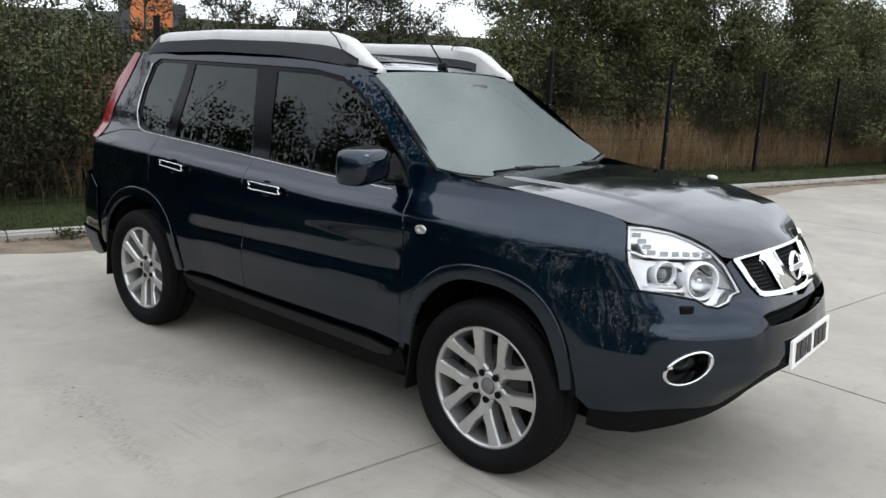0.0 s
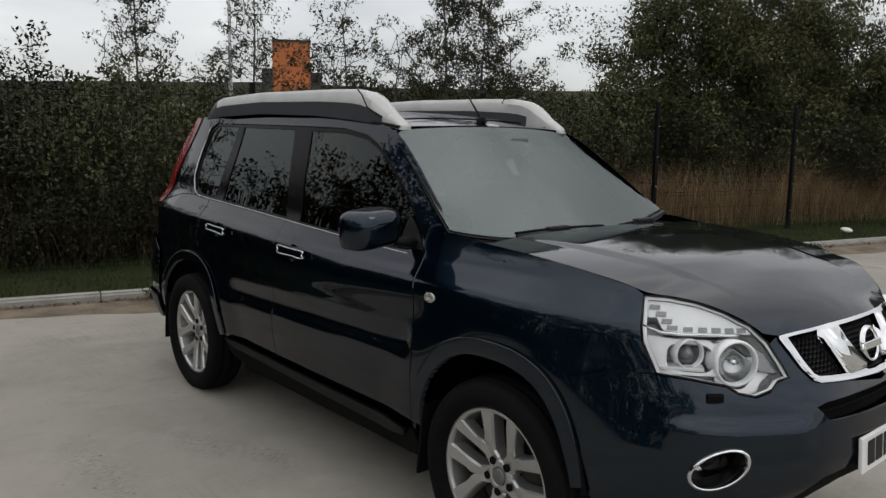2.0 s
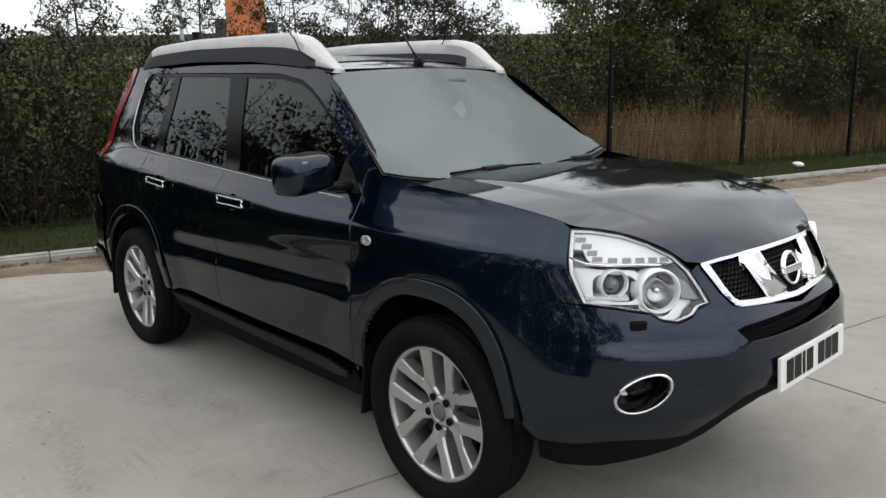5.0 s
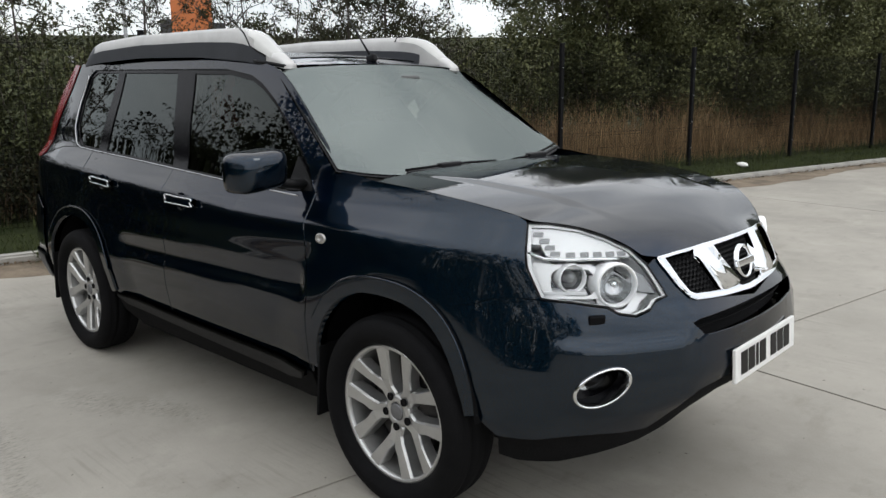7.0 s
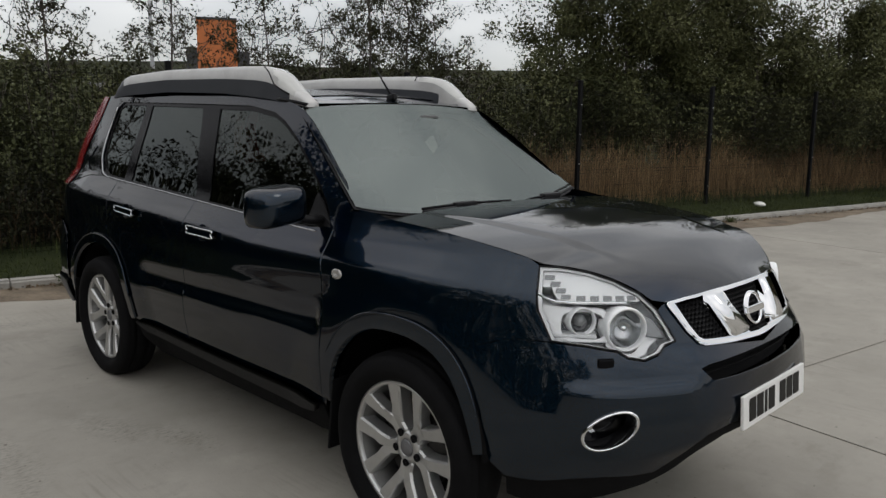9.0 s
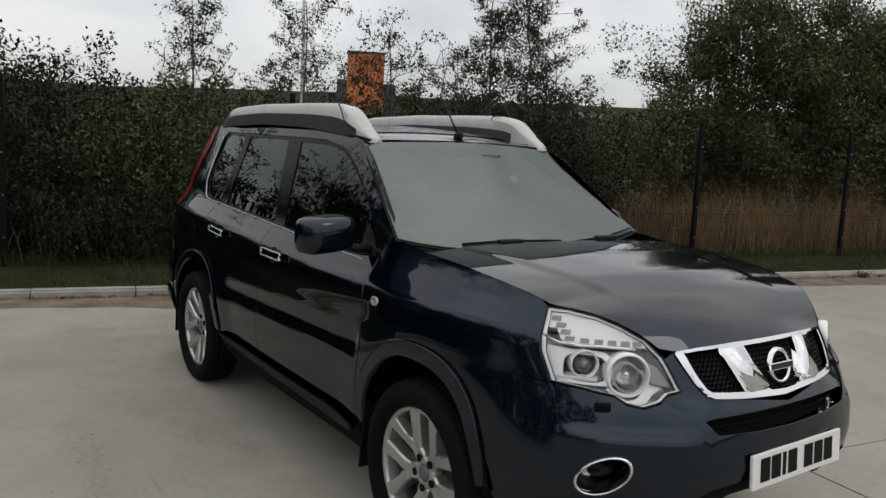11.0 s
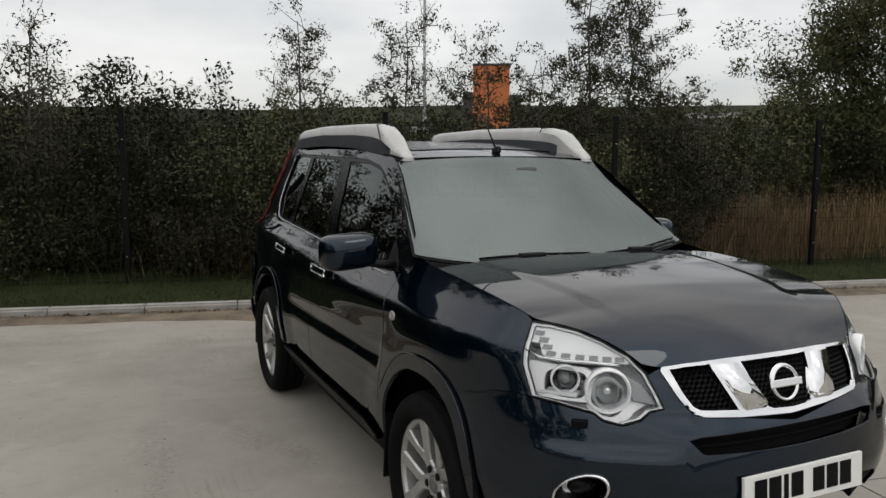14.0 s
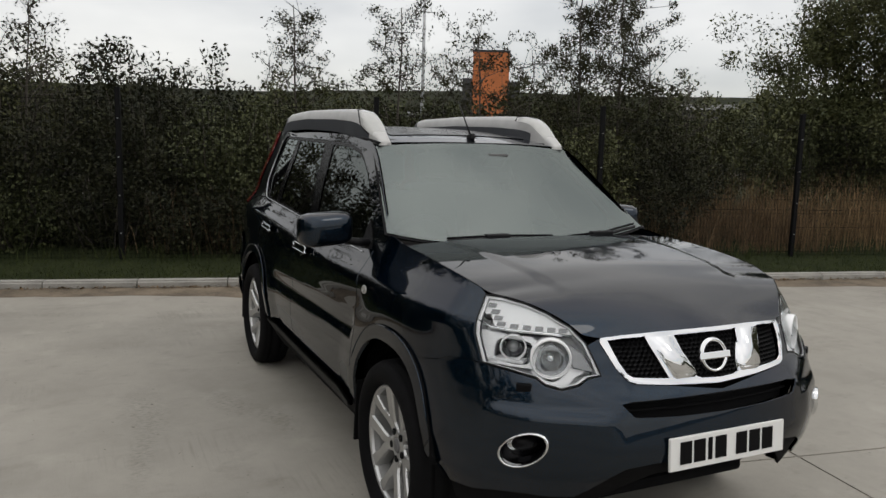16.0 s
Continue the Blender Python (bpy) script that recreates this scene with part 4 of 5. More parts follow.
    panel("sill_moulding", loops([flank(*mould)]), BLACK, suv, "black door moulding", lift=0.030, depth=0.03, step=0.03)
    for x0, x1 in ((-0.43, -0.36), (-3.075, -3.02)):
        box("mud_flap", (0.012, 0.20, 0.30), Matrix.Translation(at((x0 + x1) / 2 + 0.02, 0.775, 0.385)) @ pose(0, 0, 0, 0, 6, 0), RUBBER, suv, bevel=0.004)
    shell = flank((-0.38, 1.13), (0.3, 1.10), (0.45, 1.05), (0.45, 0.87)) + flank(*arc(0.0, ARCH + 0.02, 55, 175, 18)) + flank((-0.5, 0.36), (-2.1, 0.36)) + flank(*arc(-2.63, ARCH + 0.02, 8, 172, 18)) + flank((-3.2, 0.5), (-3.2, 1.13), (-2.5, 1.15), (-0.6, 1.08))
    panel("inner_shell", loops([shell]), RUBBER, suv, lift=-0.02, depth=0, step=0.07)

    # door mirror
    mb = bmesh.new()
    bmesh.ops.create_cube(mb, size=1.0)
    bmesh.ops.subdivide_edges(mb, edges=mb.edges[:], cuts=5, use_grid_fill=True)
    for vert in mb.verts:
        p = vert.co * 2
        m = max(abs(p.x), abs(p.y), abs(p.z))
        length = (abs(p.x) ** 5 + abs(p.y) ** 5 + abs(p.z) ** 5) ** 0.2
        p = p * (m / length) * (1.0 if m else 1.0)
        k = 1 - 0.20 * max(0, p.x) ** 2
        vert.co = Vector((p.x * 0.078, p.y * 0.128 * k, p.z * 0.079 * k + 0.006 * p.y))
    housing = part("door_mirror", mb, PAINT, suv, "dark blue door mirror", smooth=True)
    housing.matrix_basis = Matrix.Translation(at(-0.600, 0.950, 1.198) if side > 0 else at(-0.77, 0.868, 1.205)) @ pose(0, 0, 0, 0, 0, side * 12) @ lean
    gm = bmesh.new()
    bm_box(gm, (0.006, 0.19, 0.12), Matrix.Identity(4), 0.002)
    g = part("mirror_glass", gm, CHROME, housing)
    g.matrix_basis = Matrix.Translation((-0.066, 0, 0))
    v, f = tube([at(-0.60, 0.74, 1.128), at(-0.60, 0.80, 1.134), at(-0.605, 0.87, 1.145), at(-0.605, 0.92, 1.16)], 0.034, 10, 0.028, 0.6)
    mesh_object("mirror_arm", v, f, BLACK, suv)
    sail = flank((-0.52, 1.104), (-0.60, 1.19), (-0.66, 1.235), (-0.70, 1.10))
    panel("mirror_sail", loops([sail]), BLACK, suv, lift=0.003, depth=0.012, step=0.03)

    # roof rail with lamp end
    rv = []
    stations = [(-3.00, 0.004, 0.0), (-2.94, 0.060, 0.3), (-2.87, 0.098, 0.7), (-2.75, 0.112, 1), (-2.5, 0.114, 1), (-2.0, 0.117, 1), (-1.6, 0.124, 1), (-1.40, 0.134, 1), (-1.28, 0.139, 1), (-1.18, 0.133, 1), (-1.12, 0.115, 1), (-1.06, 0.080, 1), (-1.01, 0.050, 0.8), (-0.955, 0.030, 0.5), (-0.925, 0.012, 0.2)]
    xs = np.array([s[0] for s in stations])
    dense = np.linspace(-3.00, -0.925, 80)
    for x in dense:
        h = np.interp(x, xs, [s[1] for s in stations])
        y0 = 0.535 + 0.010 * np.sin((x + 2.93) / 2 * math.pi) - 0.02 * step_up(-x, 2.3, 3.0)
        base = float(roof_skin(np.array([x]), np.array([y0]))[0, 2]) - 0.012
        wide = 0.052 + 0.010 * step_up(x, -1.45, -1.2) - 0.028 * step_up(x, -1.1, -0.93)
        for dy, k in ((wide, 0.0), (wide * 0.97, 0.54), (wide * 0.84, 0.86), (wide * 0.62, 0.97), (0, 1.0), (-wide * 0.6, 0.97), (-wide * 0.85, 0.80), (-wide * 0.95, 0.46), (-wide, 0.0)):
            rv.append(at(x, y0 + dy, base + (h * 0.98 + 0.012) * k))
    k = 9
    split_low, split_top, split_lamp = [], [], []
    for i in range(len(dense) - 1):
        for j in range(k - 1):
            face = (i * k + j, i * k + j + 1, (i + 1) * k + j + 1, (i + 1) * k + j)
            x = dense[i]
            if -1.33 + 0.05 * max(0, 5 - j) < x < -1.03 and 0 < j < 6:
                split_lamp.append(face)
            elif (j == 0 and x < -1.30) or (j == 7 and x < -1.16) or x < -2.86 or (j == 0 and x < -1.05):
                split_low.append(face)
            else:
                split_top.append(face)
    split_top += [tuple(range(k)), tuple(range((len(dense) - 1) * k, len(dense) * k))]
    foot = [rv[i * k] + Vector((0, side * 0.004, 0.010)) for i in range(len(dense)) if dense[i] > -1.12]
    rail = mesh_object("roof_rail", rv, split_top, SATIN, suv, "satin silver roof rail with dark base")
    v, f = tube(foot, 0.009, 8)
    mesh_object("rail_foot", v, f, BLACK, rail, "black rubber foot under the rail's front end")
    mesh_object("rail_base", rv, split_low, DARKGREY, rail, "black rail base")
    mesh_object("rail_lamp", rv, split_lamp, RAILLAMP, rail, "pale lamp cover at the rail's front end")
    seam = [rv[int(np.argmin(np.abs(dense - (-1.34 + 0.05 * max(0, 5 - j))))) * k + j] + Vector((0, 0, 0.002)) for j in (6, 5, 4, 3, 2, 1)]
    seam += [rv[int(np.argmin(np.abs(dense - x))) * k + 1] + Vector((0, -side * 0.002, 0.001)) for x in (-1.08, -1.03)]
    v, f = tube(seam, 0.0038, 6)
    mesh_object("lamp_seam", v, f, BLACK, rail)

    # wheels
    for wx in WHEEL_X:
        base = Matrix.Translation(at(wx, 0.780, HUB_Z)) @ Matrix(((1, 0, 0, 0), (0, 0, -side, 0), (0, 1, 0, 0), (0, 0, 0, 1)))
        v, f = lathe([(0.259, 0.060), (0.256, 0.074), (0.247, 0.076), (0.240, 0.068), (0.238, 0.058)], 64)
        wheel = mesh_object("wheel", moved(v, base), f, ALLOY, suv, "silver alloy wheel with paired spokes")
        prof = [(0.247, 0.055), (0.259, 0.078), (0.266, 0.088), (0.285, 0.106), (0.308, 0.108), (0.330, 0.101), (0.345, 0.092), (0.354, 0.075)]
        prof += [(0.352, 0.068), (0.360, 0.060), (0.360, 0.040), (0.353, 0.036), (0.353, 0.030), (0.361, 0.026), (0.361, -0.026), (0.353, -0.030), (0.360, -0.04), (0.358, -0.07), (0.345, -0.092), (0.308, -0.112), (0.262, -0.09), (0.240, -0.06)]
        v, f = lathe(prof, 72)
        bv, bf = lathe([(0.239, 0.060), (0.226, 0.02), (0.218, -0.05), (0.235, -0.09)], 48)
        mesh_object("rim_barrel", moved(bv, base), bf, BARREL, wheel)
        mesh_object("tyre", moved(v, base), f, RUBBER, wheel, "black tyre")
        v, f = lathe([(0.165, -0.01), (0.165, -0.03), (0.02, -0.03), (0.02, -0.005), (0.10, -0.005), (0.105, -0.01), (0.165, -0.01)], 48)
        mesh_object("brake_disc", moved(v, base), f, DISC, wheel)
        v, f = lathe([(0.228, -0.045), (0.10, -0.05), (0.0005, -0.05)], 40)
        mesh_object("wheel_back", moved(v, base), f, RUBBER, wheel)
        v, f = lathe([(0.066, 0.0), (0.064, 0.034), (0.056, 0.043), (0.036, 0.046), (0.033, 0.040)], 36)
        mesh_object("hub", moved(v, base), f, ALLOY, wheel)
        v, f = lathe([(0.032, 0.038), (0.031, 0.046), (0.027, 0.049), (0.0005, 0.050)], 32)
        mesh_object("centre_cap", moved(v, base), f, CAPGREY, wheel, "grey centre cap")
        for n in range(5):
            turn = base @ pose(0, 0, 0, 0, 0, 72 * n + (29 if wx < -1 else 50))
            sb = bmesh.new()
            for d in (-1, 1):
                # one arm of the fork: its outer edge follows the slot beside it, its inner edge the gap of the fork
                arm = ((0.030, 0.021, 0.030, 0.0, 0.038), (0.062, 0.033, 0.062, 0.0, 0.042), (0.090, 0.031, 0.090, 0.0, 0.047), (0.112, 0.0425, 0.122, 0.0, 0.052), (0.1285, 0.0535, 0.138, 0.004, 0.055), (0.157, 0.0735, 0.160, 0.024, 0.060), (0.190, 0.0965, 0.199, 0.043, 0.066), (0.220, 0.1175, 0.240, 0.061, 0.071))
                rows = []
                for xo, yo, xi, yi, h in arm:
                    o, q = Vector((xo, yo * d, h)), Vector((xi, yi * d, h))
                    w = (q - o).normalized()
                    fork = yi > 0
                    rows.append([sb.verts.new(turn @ p) for p in (o - w * 0.003 + Vector((0, 0, -0.055)), o + Vector((0, 0, -0.009)), o + w * 0.006 + Vector((0, 0, 0.0)), q - w * (0.004 if fork else 0.0) + Vector((0, 0, 0.001 if fork else -0.003)), q + Vector((0, 0, -0.006)), q + w * (0.005 if fork else 0.0) + Vector((0, 0, -0.046)))])
                for a, b in zip(rows, rows[1:]):
                    for i in range(5):
                        sb.faces.new((a[i], a[i + 1], b[i + 1], b[i]))
            bmesh.ops.recalc_face_normals(sb, faces=sb.faces)
            part("spoke", sb, ALLOY, wheel)
            lv, lf = lathe([(0.015, 0.032), (0.015, 0.0475), (0.011, 0.0485), (0.010, 0.046), (0.0005, 0.0455)], 12)
            a = radians(72 * n + (29 if wx < -1 else 50))
            mesh_object("wheel_nut", moved(lv, base @ pose(0.059 * math.cos(a), 0.059 * math.sin(a), 0.0)), lf, GLOSSBLACK, wheel, smooth=False)


both(side_part)

# bonnet, windscreen, roof
edge = [(x, y - 0.005) for x, y in zip(EDGE_X[::6], EDGE_Y[::6]) if x < 0.775]
front_edge = [(0.800, 0.40), (0.825, 0.32), (0.845, 0.2), (0.853, 0.08)]
rear_edge = [(-0.195, 0.66), (-0.215, 0.5), (-0.225, 0.25)]
right = [(x, -y) for x, y in edge + front_edge]
loop = [(x, -y) for x, y in rear_edge[::-1]] + right + [(x, -y) for x, y in right[::-1]] + rear_edge
panel("bonnet", [loop], PAINT, suv, "dark blue bonnet", surf=hood_skin, step=0.012, depth=0.03)
cowl = [(-0.19, -0.72), (-0.215, -0.5), (-0.225, 0), (-0.215, 0.5), (-0.19, 0.72), (-0.42, 0.72), (-0.34, 0.4), (-0.31, 0), (-0.34, -0.4), (-0.42, -0.72)]
panel("cowl", [cowl], BLACK, suv, "black scuttle panel", surf=lambda x, y: np.stack([x, y, 1.128 + 0.05 * np.abs(y) ** 2 + 0 * x], -1), step=0.06, depth=0.02)
rect = [(-1, 0), (1, 0), (1, 1), (-1, 1)]
panel("windscreen", [rect], SCREEN, suv, "windscreen reflecting grey sky", surf=screen_skin, step=0.08, depth=0).visible_shadow = False
fr_in = [(-0.965, 0.05), (0.965, 0.05), (0.975, 0.5), (0.965, 0.96), (-0.965, 0.96), (-0.975, 0.5)]
panel("windscreen_border", [[(-1.015, -0.02), (1.015, -0.02), (1.015, 1.01), (-1.015, 1.01)], fr_in], GLOSSBLACK, suv, "black windscreen border", surf=screen_skin, step=0.06, depth=0.008, lift=-0.004)
roof_loop = [(-0.885, 0.0), (-0.90, -0.35), (-0.945, -0.565), (-1.1, -0.572), (-1.6, -0.578), (-2.6, -0.575), (-3.08, -0.555), (-3.16, -0.3), (-3.17, 0.0), (-3.16, 0.3), (-3.08, 0.555), (-2.6, 0.575), (-1.6, 0.578), (-1.1, 0.572), (-0.945, 0.565), (-0.90, 0.35)]
panel("roof", [roof_loop], PAINT, suv, "dark blue roof", surf=roof_skin, step=0.06, depth=0.03)
panel("sunroof", [[(-1.12, -0.42), (-2.1, -0.42), (-2.1, 0.42), (-1.12, 0.42)]], GLOSSBLACK, suv, "black panoramic roof glass", surf=roof_skin, step=0.08, depth=0.004, lift=0.004)
ab = bmesh.new()
bm_box(ab, (0.06, 0.03, 0.035), pose(-0.99, 0, 1.648, 0, -10, 0), 0.01)
aerial = part("aerial", ab, BLACK, suv, "short black roof aerial")
v, f = tube([(-0.995, 0, 1.655), (-1.06, 0.0, 1.73), (-1.16, 0.0, 1.85)], 0.0065, 6, 0.003)
mesh_object("aerial_rod", v, f, BLACK, aerial)
for pts in ([(-0.255, -0.48, 1.168), (-0.27, -0.30, 1.170), (-0.285, -0.12, 1.168), (-0.27, 0.10, 1.164)], [(-0.225, 0.16, 1.166), (-0.262, 0.38, 1.172), (-0.33, 0.64, 1.205)]):
    v, f = tube(pts, 0.012, 8, 0.008)
    wiper = mesh_object("wiper", v, f, BLACK, suv, "black windscreen wiper")
    middle = (Vector(pts[1]) + Vector(pts[2])) / 2 if len(pts) == 4 else Vector(pts[1])
    box("wiper_joint", (0.035, 0.13, 0.026), Matrix.Translation(middle + Vector((-0.004, 0, 0.012))), BLACK, wiper, bevel=0.008)
    v, f = tube([(a - 0.012, b, c + 0.014) for a, b, c in pts], 0.006, 6)
    mesh_object("wiper_blade", v, f, GLOSSBLACK, wiper)

# rear end, never seen from behind but closed
both(lambda side: panel("rear_bumper", [[(side * a, b) for a, b in flank((-3.205, 0.79), (-3.155, 0.60), (-3.12, 0.48)) + [(RAIL_END, 0.48), (RAIL_END, 0.84), (RAIL_END - 0.5, 0.86)] + flank((-3.315, 0.86))]], PAINT, suv, "dark blue rear bumper", step=0.05, lift=0.012))
both(lambda side: panel("rear_skirt", [[(side * a, b) for a, b in flank((-3.14, 0.50), (-3.12, 0.37), (-3.25, 0.34)) + [(RAIL_END, 0.33), (RAIL_END, 0.49)]]], DARKGREY, suv, "grey lower bumper edge", step=0.05, lift=0.030, depth=0.04))
both(lambda side: panel("tailgate", [[(side * a, b) for a, b in [(RAIL_END, 0.82), (RAIL_END, 1.66), (RAIL_END - 0.50, 1.66), (RAIL_END - 0.60, 1.12), (RAIL_END - 0.62, 0.84)]]], PAINT, suv, "dark blue tailgate", step=0.06))
box("rear_floor", (1.1, 1.0, 0.06), pose(-2.9, 0, 0.36), RUBBER, suv, bevel=0.02)
box("undertray", (0.95, 1.15, 0.05), pose(0.08, 0, 0.265), RUBBER, suv, bevel=0.02)
box("floor_pan", (1.72, 1.50, 0.10), pose(-1.3, 0, 0.27), RUBBER, suv, bevel=0.02)
box("engine_bay", (0.9, 1.1, 0.45), pose(0.15, 0, 0.72), RUBBER, suv, bevel=0.03)

# inside the car
box("dashboard", (0.42, 1.34, 0.20), pose(-0.52, 0, 1.02), TRIM, suv, "grey dashboard", bevel=0.06, segments=3)
box("headlining", (2.0, 1.0, 0.02), pose(-2.0, 0, 1.615), TRIM, suv, bevel=0.005)
v, f = lathe([(0.19 + 0.014 * math.cos(a), 0.014 * math.sin(a)) for a in np.linspace(0, 2 * math.pi, 9)], 32)
steer = mesh_object("steering_wheel", moved(v, pose(-0.86, -0.37, 1.06, 0, -62, 0)), f, BLACK, suv, "black steering wheel")
box("wheel_boss", (0.10, 0.16, 0.05), pose(-0.85, -0.37, 1.06, 0, -62, 0), BLACK, steer, bevel=0.02)


def seat(x, y):
    s = box("seat", (0.5, 0.50, 0.16), pose(x + 0.22, y, 0.68), LEATHER, suv, "grey fabric seat", bevel=0.05, segments=3)
    box("seat_back", (0.14, 0.48, 0.62), pose(x - 0.06, y, 1.02, 0, -16, 0), LEATHER, s, bevel=0.05, segments=3)
    box("headrest", (0.10, 0.27, 0.17), pose(x - 0.17, y, 1.45, 0, -8, 0), LEATHER, s, bevel=0.04, segments=3)
    for dy in (-0.065, 0.065):
        v, f = tube([(x - 0.135, y + dy, 1.28), (x - 0.160, y + dy, 1.42)], 0.006, 8)
        mesh_object("headrest_post", v, f, CHROME, s)


for x, y in ((-1.25, -0.37), (-1.25, 0.37), (-2.10, -0.37), (-2.10, 0.37)):
    seat(x, y)
mirror = box("rear_view_mirror", (0.03, 0.24, 0.075), pose(-0.86, 0.06, 1.495, 0, 10, 0), BLACK, suv, "black inside mirror", bevel=0.012)
box("mirror_mount", (0.02, 0.12, 0.10), pose(-0.815, 0.06, 1.525, 0, 50, 0), TRIM, mirror, bevel=0.01)


# ---- the place ----
TURN_K = math.atan(0.235)
ALONG, OUT = Vector((math.sin(TURN_K), math.cos(TURN_K), 0)), Vector((-math.cos(TURN_K), math.sin(TURN_K), 0))
KERB0 = Vector((-5.30, 0, 0))


def edge_at(a, n, z=0.0):
    """A place a metres along the kerb and n metres behind its face."""
    return KERB0 + ALONG * a + OUT * n + Vector((0, 0, z))


rng = np.random.default_rng(7)

# ground: one sheet to the horizon
gv, gf = [], []
rings = [0, 6, 14, 25, 45, 80, 150, 300, 600, 1200, 2500]
for r in rings[1:]:
    for k in range(48):
        gv.append((r * math.cos(2 * math.pi * k / 48), r * math.sin(2 * math.pi * k / 48), -0.05))
gv.append((0, 0, -0.05))
for k in range(48):
    gf.append((len(gv) - 1, k, (k + 1) % 48))
for i in range(len(rings) - 2):
    for k in range(48):
        a, b = i * 48 + k, i * 48 + (k + 1) % 48
        gf.append((a, a + 48, b + 48, b))
tagged(mesh_object("ground", gv, gf, EARTH), "dark earth ground", "ground", kind="structure")

# bank behind the kerb
bv, bf = [], []
cols = [(0.10, 0.078), (0.5, 0.088), (1.3, 0.12), (2.5, 0.22), (4, 0.30), (8, 0.30), (30, -0.02)]
rows_a = np.linspace(-40, 60, 101)
for a in rows_a:
    for n, z in cols:
        h = 0.02 * noise.noise(Vector((a * 0.9, n * 1.3, 0))) if 0.2 < n < 20 else 0
        bv.append(edge_at(a, n, z + h))
for i in range(len(rows_a) - 1):
    for j in range(len(cols) - 1):
        k = i * len(cols) + j
        bf.append((k, k + 1, k + 1 + len(cols), k + len(cols)))
tagged(mesh_object("verge", bv, bf, TURF), "rough grass verge behind the kerb", "verge", kind="structure")

# concrete slabs
pavement = tagged(new("pavement"), "pale brushed concrete yard in large slabs", "pavement", kind="structure")
SLAB = radians(9.93)
SA, SB = Vector((math.sin(SLAB), math.cos(SLAB), 0)), Vector((math.cos(SLAB), -math.sin(SLAB), 0))
S0 = Vector((0.146, 1.445, 0))


def clip(poly, p0, n):
    out = []
    for a, b in zip(poly, poly[1:] + poly[:1]):
        da, db = (a - p0).dot(n), (b - p0).dot(n)
        if da <= 0:
            out.append(a)
        if da * db < 0:
            out.append(a + (b - a) * (da / (da - db)))
    return out


for i in range(-2, 5):
    for j in range(-5, 8):
        x0, x1, y0, y1 = 6.4 * i + 0.0025, 6.4 * (i + 1) - 0.0025, 6 * j + 0.0025, 6 * (j + 1) - 0.0025
        poly = clip([S0 + SB * x + SA * y for x, y in ((x0, y0), (x1, y0), (x1, y1), (x0, y1))], KERB0, OUT)
        if len(poly) < 3:
            continue
        sb = bmesh.new()
        top = sb.faces.new([sb.verts.new(p) for p in poly])
        bmesh.ops.recalc_face_normals(sb, faces=[top])
        if top.normal.z < 0:
            bmesh.ops.reverse_faces(sb, faces=[top])
        low = bmesh.ops.extrude_face_region(sb, geom=[top])
        for v in [g for g in low["geom"] if isinstance(g, bmesh.types.BMVert)]:
            v.co.z -= 0.0
        for v in top.verts:
            v.co.z -= 0.045
        up = [f for f in sb.faces if f.normal.z > 0.5 and all(abs(v.co.z) < 1e-4 for v in f.verts)]
        rim = [e for f in up for e in f.edges]
        bmesh.ops.bevel(sb, geom=rim, offset=0.006, segments=2, affect="EDGES")
        part("slab", sb, CONCRETE, pavement)
box("joint_bed", (60, 80, 0.02), pose(14, 8, -0.034, 0, 0, -9.93), EARTH, pavement, bevel=0)
kerb = tagged(new("kerb"), "pale concrete kerb stones in a row", "kerb", kind="structure")
KROT = pose(0, 0, 0, 0, 0, -math.degrees(TURN_K))
kb = bmesh.new()
bmesh.ops.create_cube(kb, size=1.0, matrix=Matrix.Diagonal((0.125, 0.907, 0.18, 1)))
bmesh.ops.bevel(kb, geom=[e for e in kb.edges if all(v.co.x > 0 and v.co.z > 0 for v in e.verts)], offset=0.022, segments=3, affect="EDGES")
bmesh.ops.bevel(kb, geom=[e for e in kb.edges if e.calc_length() < 0.2 and e.is_manifold and e.calc_face_angle(0) > 1], offset=0.006, segments=1, affect="EDGES")
kerb_mesh = bpy.data.meshes.new("kerb_stone")
kb.to_mesh(kerb_mesh)
kb.free()
kerb_mesh.materials.append(KERB)
for i in range(-16, 42):
    ob = new("kerb_stone", kerb_mesh)
    ob.parent = kerb
    ob.matrix_basis = Matrix.Translation(edge_at(-0.13 + 0.915 * i, 0.0625, 0.004 + 0.004 * noise.noise(Vector((i * 3.7, 0, 0))))) @ KROT @ pose(0, 0, 0, 0, 0, 0.4 * noise.noise(Vector((i * 1.7, 5, 0))))

# silt washed up along the kerb
sv, sf = [], []
al = np.linspace(-14, 34, 320)
for a in al:
    w = 0.30 + 0.22 * noise.noise(Vector((a * 0.35, 0, 3))) + 0.10 * noise.noise(Vector((a * 1.7, 0, 9))) + 0.03 * noise.noise(Vector((a * 6, 0, 1)))
    w += 0.32 * math.exp(-((a - 0.6) / 1.6) ** 2) + 0.25 * math.exp(-((a - 9.5) / 3) ** 2)
    w = max(w, 0.08)
    for k, z in ((0.0, 0.028), (0.25, 0.020), (0.6, 0.010), (0.9, 0.005), (1.0, 0.0015)):
        sv.append(edge_at(a, -w * k, z * (0.7 + 0.5 * noise.noise(Vector((a * 5, k * 4, 0))))))
for i in range(len(al) - 1):
    for j in range(4):
        k = i * 5 + j
        sf.append((k, k + 1, k + 6, k + 5))
tagged(mesh_object("silt", sv, sf, SILT), "brown silt and grit along the kerb", "dirt", kind="stuff")


